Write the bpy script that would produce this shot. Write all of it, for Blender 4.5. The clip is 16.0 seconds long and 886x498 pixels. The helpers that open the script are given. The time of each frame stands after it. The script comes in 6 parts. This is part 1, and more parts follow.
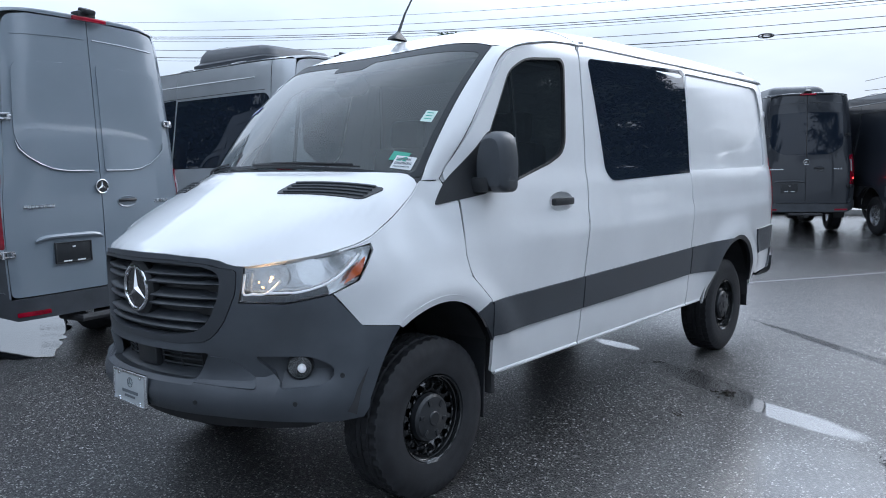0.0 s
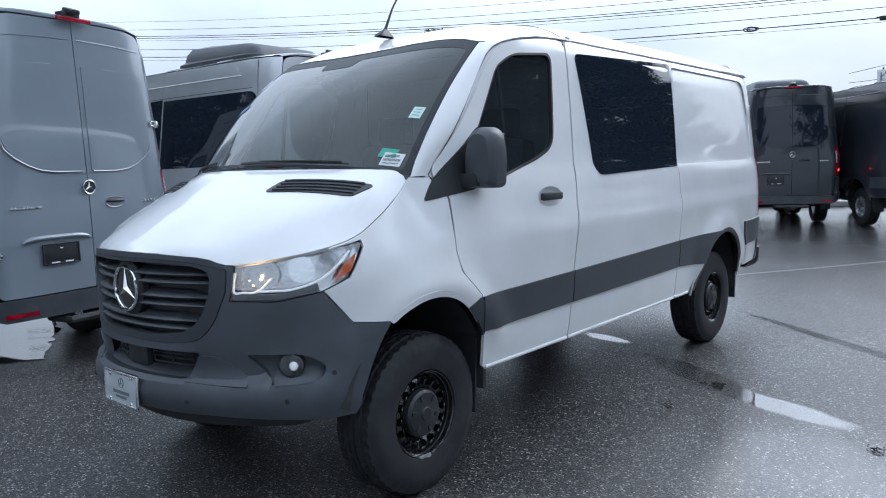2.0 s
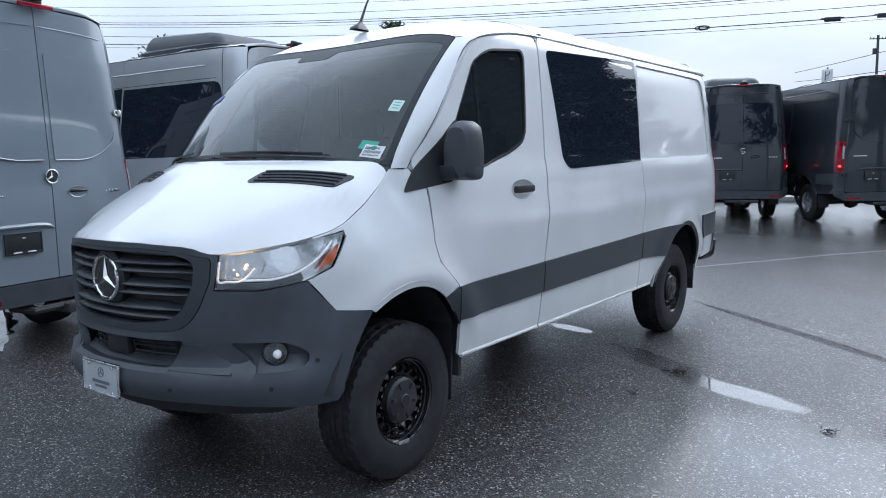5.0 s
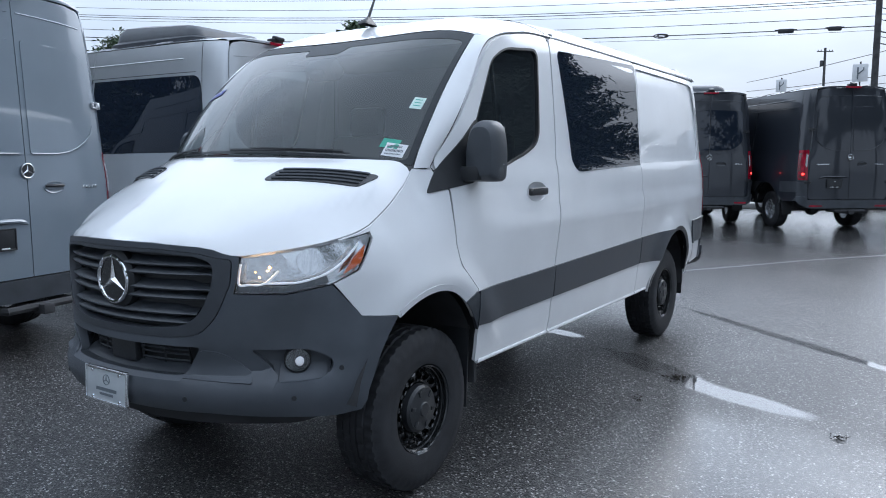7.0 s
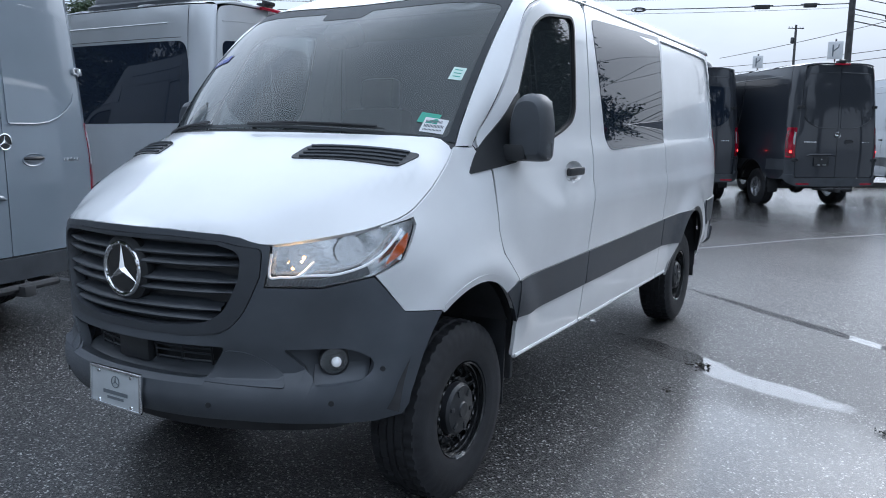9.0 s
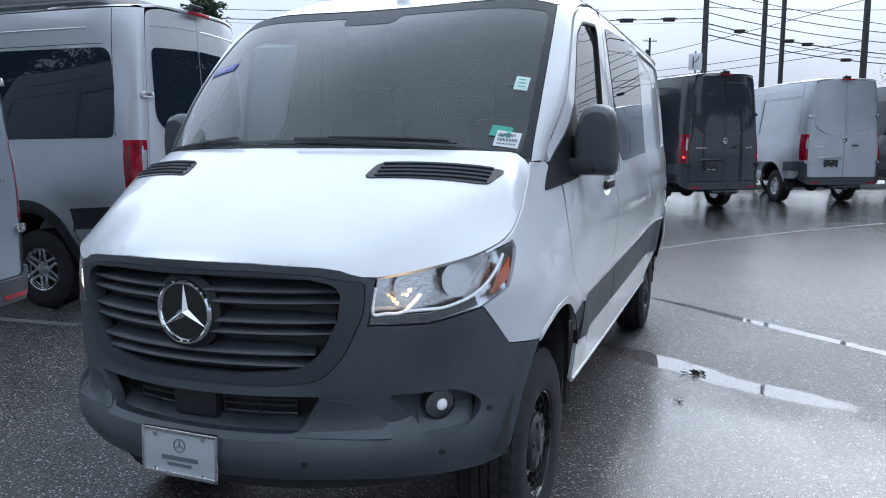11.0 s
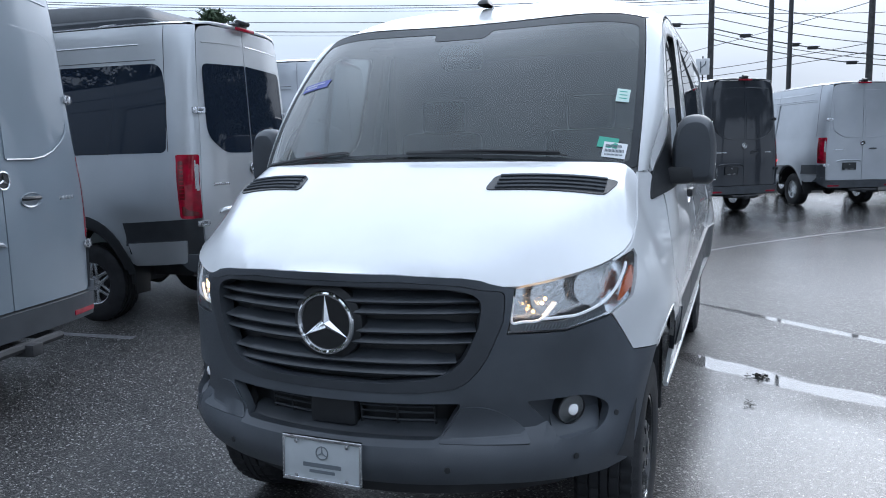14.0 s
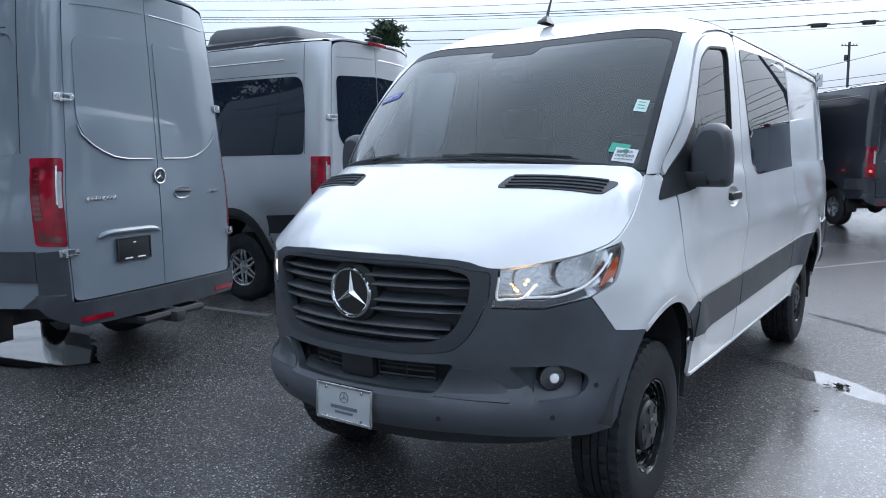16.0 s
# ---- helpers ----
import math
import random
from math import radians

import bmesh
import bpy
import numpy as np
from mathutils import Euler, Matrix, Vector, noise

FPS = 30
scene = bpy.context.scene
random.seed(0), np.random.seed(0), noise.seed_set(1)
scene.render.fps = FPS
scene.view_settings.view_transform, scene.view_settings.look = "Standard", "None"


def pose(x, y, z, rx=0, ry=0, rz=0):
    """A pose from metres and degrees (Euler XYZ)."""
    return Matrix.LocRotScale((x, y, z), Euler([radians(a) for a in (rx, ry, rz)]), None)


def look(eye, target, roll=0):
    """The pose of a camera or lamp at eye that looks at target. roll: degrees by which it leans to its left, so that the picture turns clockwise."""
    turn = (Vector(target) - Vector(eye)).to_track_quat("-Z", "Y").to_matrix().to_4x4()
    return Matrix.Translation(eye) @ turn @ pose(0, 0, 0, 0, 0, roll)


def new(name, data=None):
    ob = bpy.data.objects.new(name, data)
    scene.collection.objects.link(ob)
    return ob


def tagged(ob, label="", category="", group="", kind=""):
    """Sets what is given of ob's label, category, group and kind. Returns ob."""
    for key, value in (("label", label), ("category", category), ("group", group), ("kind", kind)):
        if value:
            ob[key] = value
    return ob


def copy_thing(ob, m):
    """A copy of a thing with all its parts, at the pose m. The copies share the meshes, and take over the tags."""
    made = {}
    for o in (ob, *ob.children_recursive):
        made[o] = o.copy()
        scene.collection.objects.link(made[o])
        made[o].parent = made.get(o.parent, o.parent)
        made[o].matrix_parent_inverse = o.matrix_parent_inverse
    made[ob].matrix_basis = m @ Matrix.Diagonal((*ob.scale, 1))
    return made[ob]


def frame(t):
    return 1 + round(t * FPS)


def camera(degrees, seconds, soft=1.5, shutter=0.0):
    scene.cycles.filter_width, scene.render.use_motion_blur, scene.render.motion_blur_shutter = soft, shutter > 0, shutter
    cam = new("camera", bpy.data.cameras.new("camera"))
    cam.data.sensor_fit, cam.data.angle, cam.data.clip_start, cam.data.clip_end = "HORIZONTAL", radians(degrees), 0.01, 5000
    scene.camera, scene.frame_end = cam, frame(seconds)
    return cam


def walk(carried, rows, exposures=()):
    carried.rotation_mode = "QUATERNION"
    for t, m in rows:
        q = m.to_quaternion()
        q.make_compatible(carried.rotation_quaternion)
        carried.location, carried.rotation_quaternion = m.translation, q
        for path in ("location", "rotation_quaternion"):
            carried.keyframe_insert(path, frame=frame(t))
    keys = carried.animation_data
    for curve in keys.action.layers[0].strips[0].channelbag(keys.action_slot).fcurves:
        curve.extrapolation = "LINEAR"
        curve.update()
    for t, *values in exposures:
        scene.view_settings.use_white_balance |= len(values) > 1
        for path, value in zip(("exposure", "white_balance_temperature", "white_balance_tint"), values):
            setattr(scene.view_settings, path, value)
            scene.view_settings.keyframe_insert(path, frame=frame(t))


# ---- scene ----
cam = camera(61.1, 16.0, soft=1.0)
PATH = [
    (0, (3.225, -2.559, 1.555), (1.917, -1.06, 1.344), -1.1),
    (0.5, (3.222, -2.555, 1.556), (1.922, -1.05, 1.345), -1.2),
    (1, (3.219, -2.556, 1.552), (1.928, -1.044, 1.34), -1.4),
    (1.5, (3.23, -2.566, 1.555), (1.943, -1.05, 1.339), -1.6),
    (2, (3.23, -2.568, 1.552), (1.944, -1.052, 1.332), -1.8),
    (2.5, (3.228, -2.566, 1.551), (1.939, -1.053, 1.326), -2.0),
    (3, (3.237, -2.57, 1.557), (1.948, -1.058, 1.325), -2.1),
    (3.5, (3.248, -2.571, 1.553), (1.97, -1.052, 1.315), -2.0),
    (4, (3.257, -2.58, 1.55), (1.999, -1.044, 1.305), -1.9),
    (6.5, (2.964, -2.879, 1.556), (1.861, -1.226, 1.326), -0.2),
    (7, (2.869, -2.789, 1.548), (1.774, -1.132, 1.31), -0.2),
    (7.5, (2.739, -2.664, 1.547), (1.654, -1.004, 1.288), -0.3),
    (8, (2.644, -2.673, 1.553), (1.576, -1.007, 1.265), -0.3),
    (10.5, (1.873, -2.741, 1.576), (1.03, -0.952, 1.277), 0.8),
    (11, (1.609, -2.815, 1.583), (0.884, -0.972, 1.299), -0.3),
    (11.5, (1.397, -2.807, 1.601), (0.743, -0.936, 1.328), -1.5),
    (12, (1.231, -2.818, 1.619), (0.61, -0.937, 1.346), -2.4),
    (12.5, (1.092, -2.936, 1.619), (0.499, -1.047, 1.333), -2.5),
    (13, (1.052, -3.038, 1.613), (0.46, -1.15, 1.326), -2.3),
    (13.5, (1.092, -3.061, 1.614), (0.459, -1.185, 1.336), -1.8),
    (14, (1.245, -3.035, 1.605), (0.511, -1.193, 1.343), -1.2),
    (14.5, (1.463, -3.045, 1.6), (0.595, -1.26, 1.353), -0.7),
    (15, (1.632, -3.13, 1.594), (0.633, -1.415, 1.345), -0.4),
    (15.5, (1.809, -3.216, 1.604), (0.718, -1.559, 1.353), -0.4),
    (16, (1.991, -3.194, 1.589), (0.866, -1.559, 1.346), -0.6),
]
walk(cam, [(t, look(eye, target, roll)) for t, eye, target, roll in PATH], exposures=[(0.0, 0.05, 6110, 10), (7.0, 0.0, 6090, 10), (13.0, 0.02, 6080, 10), (16.0, 0.09, 6110, 10)])

# ---- world and light: an overcast, wet day ----
W = bpy.data.worlds.new("overcast_sky")
scene.world = W
W.use_nodes = True
wn, wl = W.node_tree.nodes, W.node_tree.links
wn.clear()
w_out = wn.new("ShaderNodeOutputWorld")
w_bg = wn.new("ShaderNodeBackground")
w_sky = wn.new("ShaderNodeTexSky")
w_sky.sky_type, w_sky.sun_disc = "NISHITA", False
w_sky.sun_elevation, w_sky.sun_rotation = radians(35), radians(11)
w_sky.air_density, w_sky.dust_density = 1.0, 4.0
w_co = wn.new("ShaderNodeTexCoord")
w_map = wn.new("ShaderNodeMapping")
w_map.inputs["Scale"].default_value = (1.6, 1.6, 5.0)
w_noise = wn.new("ShaderNodeTexNoise")
w_noise.inputs["Scale"].default_value, w_noise.inputs["Detail"].default_value = 1.7, 5.0
w_ramp = wn.new("ShaderNodeValToRGB")
w_ramp.color_ramp.elements[0].position, w_ramp.color_ramp.elements[1].position = 0.32, 0.72
w_ramp.color_ramp.elements[0].color = (6.3, 7.3, 8.7, 1)
w_ramp.color_ramp.elements[1].color = (9.0, 10.0, 11.4, 1)
w_mix = wn.new("ShaderNodeMixRGB")
w_mix.inputs["Fac"].default_value = 0.9
wl.new(w_co.outputs["Generated"], w_map.inputs["Vector"])
wl.new(w_map.outputs["Vector"], w_noise.inputs["Vector"])
wl.new(w_noise.outputs["Fac"], w_ramp.inputs["Fac"])
wl.new(w_sky.outputs["Color"], w_mix.inputs["Color1"])
wl.new(w_ramp.outputs["Color"], w_mix.inputs["Color2"])
# an overcast sky is brighter overhead than at the horizon
w_sep = wn.new("ShaderNodeSeparateXYZ")
w_rise = wn.new("ShaderNodeMapRange")
for key, value in zip(("From Min", "From Max", "To Min", "To Max"), (0.02, 0.42, 0.081, 0.170)):
    w_rise.inputs[key].default_value = value
wl.new(w_co.outputs["Generated"], w_sep.inputs["Vector"])
wl.new(w_sep.outputs["Z"], w_rise.inputs["Value"])
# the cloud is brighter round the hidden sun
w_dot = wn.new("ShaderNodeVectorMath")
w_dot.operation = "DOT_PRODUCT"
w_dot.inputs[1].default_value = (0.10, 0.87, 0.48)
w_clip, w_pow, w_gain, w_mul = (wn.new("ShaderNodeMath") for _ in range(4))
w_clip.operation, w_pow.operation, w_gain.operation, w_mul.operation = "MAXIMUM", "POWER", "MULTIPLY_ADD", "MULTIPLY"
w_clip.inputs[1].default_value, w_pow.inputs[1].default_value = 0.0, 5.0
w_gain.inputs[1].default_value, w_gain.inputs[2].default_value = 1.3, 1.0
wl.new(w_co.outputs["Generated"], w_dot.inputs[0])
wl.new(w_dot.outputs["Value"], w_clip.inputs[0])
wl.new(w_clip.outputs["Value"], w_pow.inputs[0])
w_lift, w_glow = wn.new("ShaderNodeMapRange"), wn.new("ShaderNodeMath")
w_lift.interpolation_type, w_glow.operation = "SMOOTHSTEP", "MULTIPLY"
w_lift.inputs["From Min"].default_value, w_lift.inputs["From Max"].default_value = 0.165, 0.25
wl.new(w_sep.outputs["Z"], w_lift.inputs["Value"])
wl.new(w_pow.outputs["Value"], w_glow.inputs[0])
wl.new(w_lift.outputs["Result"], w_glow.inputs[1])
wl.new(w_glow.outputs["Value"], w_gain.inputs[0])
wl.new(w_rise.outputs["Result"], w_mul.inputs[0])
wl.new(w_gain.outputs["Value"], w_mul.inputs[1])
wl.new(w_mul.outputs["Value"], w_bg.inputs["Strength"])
wl.new(w_mix.outputs["Color"], w_bg.inputs["Color"])
wl.new(w_bg.outputs["Background"], w_out.inputs["Surface"])

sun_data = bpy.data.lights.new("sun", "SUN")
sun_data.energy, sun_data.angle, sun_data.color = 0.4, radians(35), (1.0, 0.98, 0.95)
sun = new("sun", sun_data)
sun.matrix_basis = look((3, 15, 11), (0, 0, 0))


# ---- materials ----
def shader(name, color, rough=0.5, metal=0.0, coat=0.0, coat_rough=0.03, spots=0.0, scale=6.0, bump=0.0, bump_scale=300.0, rough_var=0.0, spec=0.5):
    m = bpy.data.materials.new(name)
    m.use_nodes = True
    n, l = m.node_tree.nodes, m.node_tree.links
    p = n["Principled BSDF"]
    p.inputs["Base Color"].default_value = (*color, 1)
    p.inputs["Roughness"].default_value, p.inputs["Metallic"].default_value = rough, metal
    p.inputs["Coat Weight"].default_value, p.inputs["Coat Roughness"].default_value = coat, coat_rough
    p.inputs["Specular IOR Level"].default_value = spec
    co = n.new("ShaderNodeTexCoord")
    if spots:
        a = n.new("ShaderNodeTexNoise")
        a.inputs["Scale"].default_value, a.inputs["Detail"].default_value = scale, 6.0
        l.new(co.outputs["Object"], a.inputs["Vector"])
        r = n.new("ShaderNodeValToRGB")
        r.color_ramp.elements[0].position, r.color_ramp.elements[1].position = 0.3, 0.7
        r.color_ramp.elements[0].color = (*[c * (1 - spots) for c in color], 1)
        r.color_ramp.elements[1].color = (*[min(1, c * (1 + spots)) for c in color], 1)
        l.new(a.outputs["Fac"], r.inputs["Fac"])
        l.new(r.outputs["Color"], p.inputs["Base Color"])
        if rough_var:
            q = n.new("ShaderNodeMapRange")
            q.inputs["To Min"].default_value, q.inputs["To Max"].default_value = max(0.02, rough - rough_var), rough + rough_var
            l.new(a.outputs["Fac"], q.inputs["Value"])
            l.new(q.outputs["Result"], p.inputs["Roughness"])
    if bump:
        b = n.new("ShaderNodeTexNoise")
        b.inputs["Scale"].default_value, b.inputs["Detail"].default_value = bump_scale, 3.0
        l.new(co.outputs["Object"], b.inputs["Vector"])
        k = n.new("ShaderNodeBump")
        k.inputs["Strength"].default_value, k.inputs["Distance"].default_value = bump, 0.002
        l.new(b.outputs["Fac"], k.inputs["Height"])
        l.new(k.outputs["Normal"], p.inputs["Normal"])
    return m


def car_paint(name, color, metal=0.0, rough=0.35):
    """Clear-coated paint with beads of rain and a faint orange peel."""
    m = shader(name, color, rough, metal, coat=1.0, coat_rough=0.03, spots=0.05, scale=2.2)
    n, l = m.node_tree.nodes, m.node_tree.links
    p = n["Principled BSDF"]
    co = n.new("ShaderNodeTexCoord")
    v = n.new("ShaderNodeTexVoronoi")
    v.inputs["Scale"].default_value = 130.0
    v.inputs["Randomness"].default_value = 1.0
    r = n.new("ShaderNodeMapRange")
    r.inputs["From Min"].default_value, r.inputs["From Max"].default_value = 0.0, 0.28
    r.inputs["To Min"].default_value, r.inputs["To Max"].default_value = 1.0, 0.0
    b = n.new("ShaderNodeBump")
    b.inputs["Strength"].default_value, b.inputs["Distance"].default_value = 0.12, 0.001
    l.new(co.outputs["Object"], v.inputs["Vector"])
    l.new(v.outputs["Distance"], r.inputs["Value"])
    l.new(r.outputs["Result"], b.inputs["Height"])
    l.new(b.outputs["Normal"], p.inputs["Coat Normal"])
    return m


def pane(name, tint, gloss_rough=0.01, ior=1.5, clear=1.0, dark=(0.01, 0.012, 0.015)):
    """A thin glass pane: what passes is tinted, Fresnel drives the gloss."""
    m = bpy.data.materials.new(name)
    m.use_nodes = True
    n, l = m.node_tree.nodes, m.node_tree.links
    n.clear()
    out = n.new("ShaderNodeOutputMaterial")
    mix, fr = n.new("ShaderNodeMixShader"), n.new("ShaderNodeLayerWeight")
    power, scale, base = (n.new("ShaderNodeMath") for _ in range(3))
    f0 = ((ior - 1) / (ior + 1)) ** 2 * 1.6
    power.operation, scale.operation, base.operation = "POWER", "MULTIPLY", "ADD"
    power.inputs[1].default_value, scale.inputs[1].default_value, base.inputs[1].default_value = 4.5, 1 - f0, f0
    gl = n.new("ShaderNodeBsdfGlossy")
    fr.inputs["Blend"].default_value = 0.5
    gl.inputs["Roughness"].default_value = gloss_rough
    tr = n.new("ShaderNodeBsdfTransparent")
    tr.inputs["Color"].default_value = (*tint, 1)
    di = n.new("ShaderNodeBsdfDiffuse")
    di.inputs["Color"].default_value = (*dark, 1)
    body = n.new("ShaderNodeMixShader")
    body.inputs["Fac"].default_value = clear
    l.new(di.outputs["BSDF"], body.inputs[1])
    l.new(tr.outputs["BSDF"], body.inputs[2])
    l.new(fr.outputs["Facing"], power.inputs[0])
    l.new(power.outputs["Value"], scale.inputs[0])
    l.new(scale.outputs["Value"], base.inputs[0])
    l.new(base.outputs["Value"], mix.inputs["Fac"])
    l.new(body.outputs["Shader"], mix.inputs[1])
    l.new(gl.outputs["BSDF"], mix.inputs[2])
    l.new(mix.outputs["Shader"], out.inputs["Surface"])
    return m


def lit(name, color, power):
    m = bpy.data.materials.new(name)
    m.use_nodes = True
    p = m.node_tree.nodes["Principled BSDF"]
    p.inputs["Base Color"].default_value = (*color, 1)
    p.inputs["Emission Color"].default_value = (*color, 1)
    p.inputs["Emission Strength"].default_value = power
    return m


WHITE = car_paint("white_paint", (0.75, 0.76, 0.77))
GREYBLUE = car_paint("grey_blue_paint", (0.20, 0.238, 0.278), metal=0.1, rough=0.3)
GREYBLUE.node_tree.nodes["Principled BSDF"].inputs["Coat IOR"].default_value = 1.58
SILVER = car_paint("silver_paint", (0.50, 0.52, 0.54), metal=0.75, rough=0.38)
SILVERWHITE = car_paint("pale_silver_paint", (0.44, 0.465, 0.50), metal=0.5)
BLACK = car_paint("black_paint", (0.018, 0.022, 0.030), rough=0.4)
BLACK.node_tree.nodes["Principled BSDF"].inputs["Specular IOR Level"].default_value = 0.3
PLASTIC = shader("dark_grey_plastic", (0.047, 0.053, 0.062), 0.42, spots=0.2, scale=5, bump=0.25, bump_scale=500, rough_var=0.12)
BUMPER = shader("grained_bumper_plastic", (0.068, 0.077, 0.090), 0.44, spots=0.22, scale=4, bump=0.3, bump_scale=420, rough_var=0.14)
GRILLE = shader("charcoal_grille_plastic", (0.046, 0.052, 0.061), 0.40, spots=0.2, scale=6, bump=0.2, bump_scale=500, rough_var=0.1)
PLASTIC2 = shader("black_plastic", (0.018, 0.02, 0.023), 0.42, spots=0.25, scale=7, bump=0.2, bump_scale=500, rough_var=0.1)
RUBBER = shader("tyre_rubber", (0.024, 0.025, 0.028), 0.62, spots=0.35, scale=9, bump=0.4, bump_scale=220, rough_var=0.12, spec=0.3)
STEEL_BLACK = shader("black_painted_steel", (0.01, 0.011, 0.012), 0.22, coat=0.6, spots=0.2, scale=12)
ALLOY = shader("silver_alloy", (0.62, 0.63, 0.65), 0.22, metal=0.9, spots=0.08, scale=14)
CHROME = shader("chrome", (0.82, 0.83, 0.85), 0.07, metal=1.0, spots=0.04, scale=20)
REFLECTOR = shader("headlight_reflector", (0.74, 0.75, 0.76), 0.2, metal=1.0, bump=0.5, bump_scale=60)
BOWL = shader("bright_lamp_bowl", (0.85, 0.87, 0.88), 0.4, metal=0.45, spots=0.05, scale=30)
SEAL_GAP = shader("black_seal_and_gap", (0.012, 0.012, 0.013), 0.5, bump=0.1)
DARK = shader("dark_underbody", (0.032, 0.033, 0.036), 0.7, spots=0.3, scale=8)
CABIN = shader("dark_cabin_trim", (0.06, 0.063, 0.068), 0.7, spots=0.15, scale=10, bump=0.2, bump_scale=200)
SEAT = shader("dark_seat_fabric", (0.05, 0.052, 0.058), 0.9, spots=0.15, scale=6)
LINER = shader("grey_cabin_liner", (0.32, 0.33, 0.34), 0.85, spots=0.06, scale=5)
# the grey diffuse share stands in for sky haze on the windscreen
CLEAR = pane("hazed_clear_glass", (0.86, 0.91, 0.90), ior=1.44, clear=0.52, dark=(0.092, 0.108, 0.111))
LENS = pane("headlight_lens", (0.95, 0.96, 0.97), ior=1.42)
DOORGLASS = pane("tinted_door_glass", (0.45, 0.50, 0.52), clear=0.8, dark=(0.07, 0.085, 0.10))
PRIVACY = pane("privacy_glass", (0.02, 0.022, 0.026), ior=1.46, clear=0.3, dark=(0.016, 0.024, 0.040))
AMBER = shader("amber_marker", (0.55, 0.09, 0.012), 0.15, coat=1.0, spots=0.1, scale=40)
RED = shader("red_tail_light", (0.26, 0.002, 0.017), 0.15, coat=0.35, spots=0.6, scale=9, spec=0.3)
REDDARK = shader("dark_red_lens", (0.10, 0.004, 0.006), 0.15, coat=1.0, spots=0.2, scale=25)
GUIDE = lit("light_guide_and_cap_glow", (0.92, 0.95, 1.0), 0.2)
BULB_SPARKLE = lit("warm_bulb_and_sparkle", (1.0, 0.52, 0.17), 6.0)
SKIRT = shader("grey_lamp_skirt", (0.12, 0.125, 0.13), 0.3, spots=0.1, scale=30)
MILKY = shader("milky_lens", (0.38, 0.39, 0.40), 0.2, coat=1.0, spots=0.08, scale=30)
REDLAMP = lit("lit_red_lamp", (1.0, 0.05, 0.04), 4.0)
PLATE = shader("white_plate", (0.44, 0.47, 0.49), 0.35, spots=0.04, scale=20)
PLATEDARK = shader("dark_plate", (0.02, 0.022, 0.025), 0.3, spots=0.1, scale=20)
INK = shader("grey_print", (0.14, 0.16, 0.18), 0.5, spots=0.05)
LABEL = shader("white_label", (0.8, 0.82, 0.83), 0.5, spots=0.03, scale=20)
GREEN = shader("green_label", (0.06, 0.42, 0.30), 0.5, spots=0.08, scale=30)
MINT = shader("pale_green_label", (0.62, 0.78, 0.72), 0.5, spots=0.05, scale=30)
BLUE = shader("blue_banner", (0.07, 0.09, 0.36), 0.5, spots=0.05, scale=20)
WOOD = shader("weathered_pole_wood", (0.055, 0.055, 0.056), 0.85, spots=0.35, scale=4, bump=0.5, bump_scale=60)
METALDARK = shader("dark_pole_metal", (0.03, 0.032, 0.035), 0.5, spots=0.2, scale=3)
CABLE = shader("black_cable", (0.02, 0.021, 0.023), 0.6, spots=0.1)
SIGNWHITE = shader("sign_white", (0.7, 0.71, 0.72), 0.45, spots=0.06, scale=6)
KERB = shader("concrete_kerb", (0.30, 0.30, 0.29), 0.6, spots=0.25, scale=5, bump=0.5, bump_scale=70, rough_var=0.2)
LINE = shader("worn_white_line", (0.15, 0.155, 0.16), 0.45, spots=0.6, scale=35, bump=0.4, bump_scale=160, rough_var=0.2)
LEAF = shader("dark_green_foliage", (0.045, 0.075, 0.035), 0.7, spots=0.4, scale=3)
NEEDLE = shader("pine_needles", (0.03, 0.05, 0.028), 0.75, spots=0.4, scale=3)
BARK = shader("brown_bark", (0.07, 0.055, 0.042), 0.9, spots=0.4, scale=6, bump=0.8, bump_scale=30)
RAIN_MARK = shader("dark_rain_mark", (0.035, 0.03, 0.022), 0.5, spots=0.5, scale=50, bump=0.5)


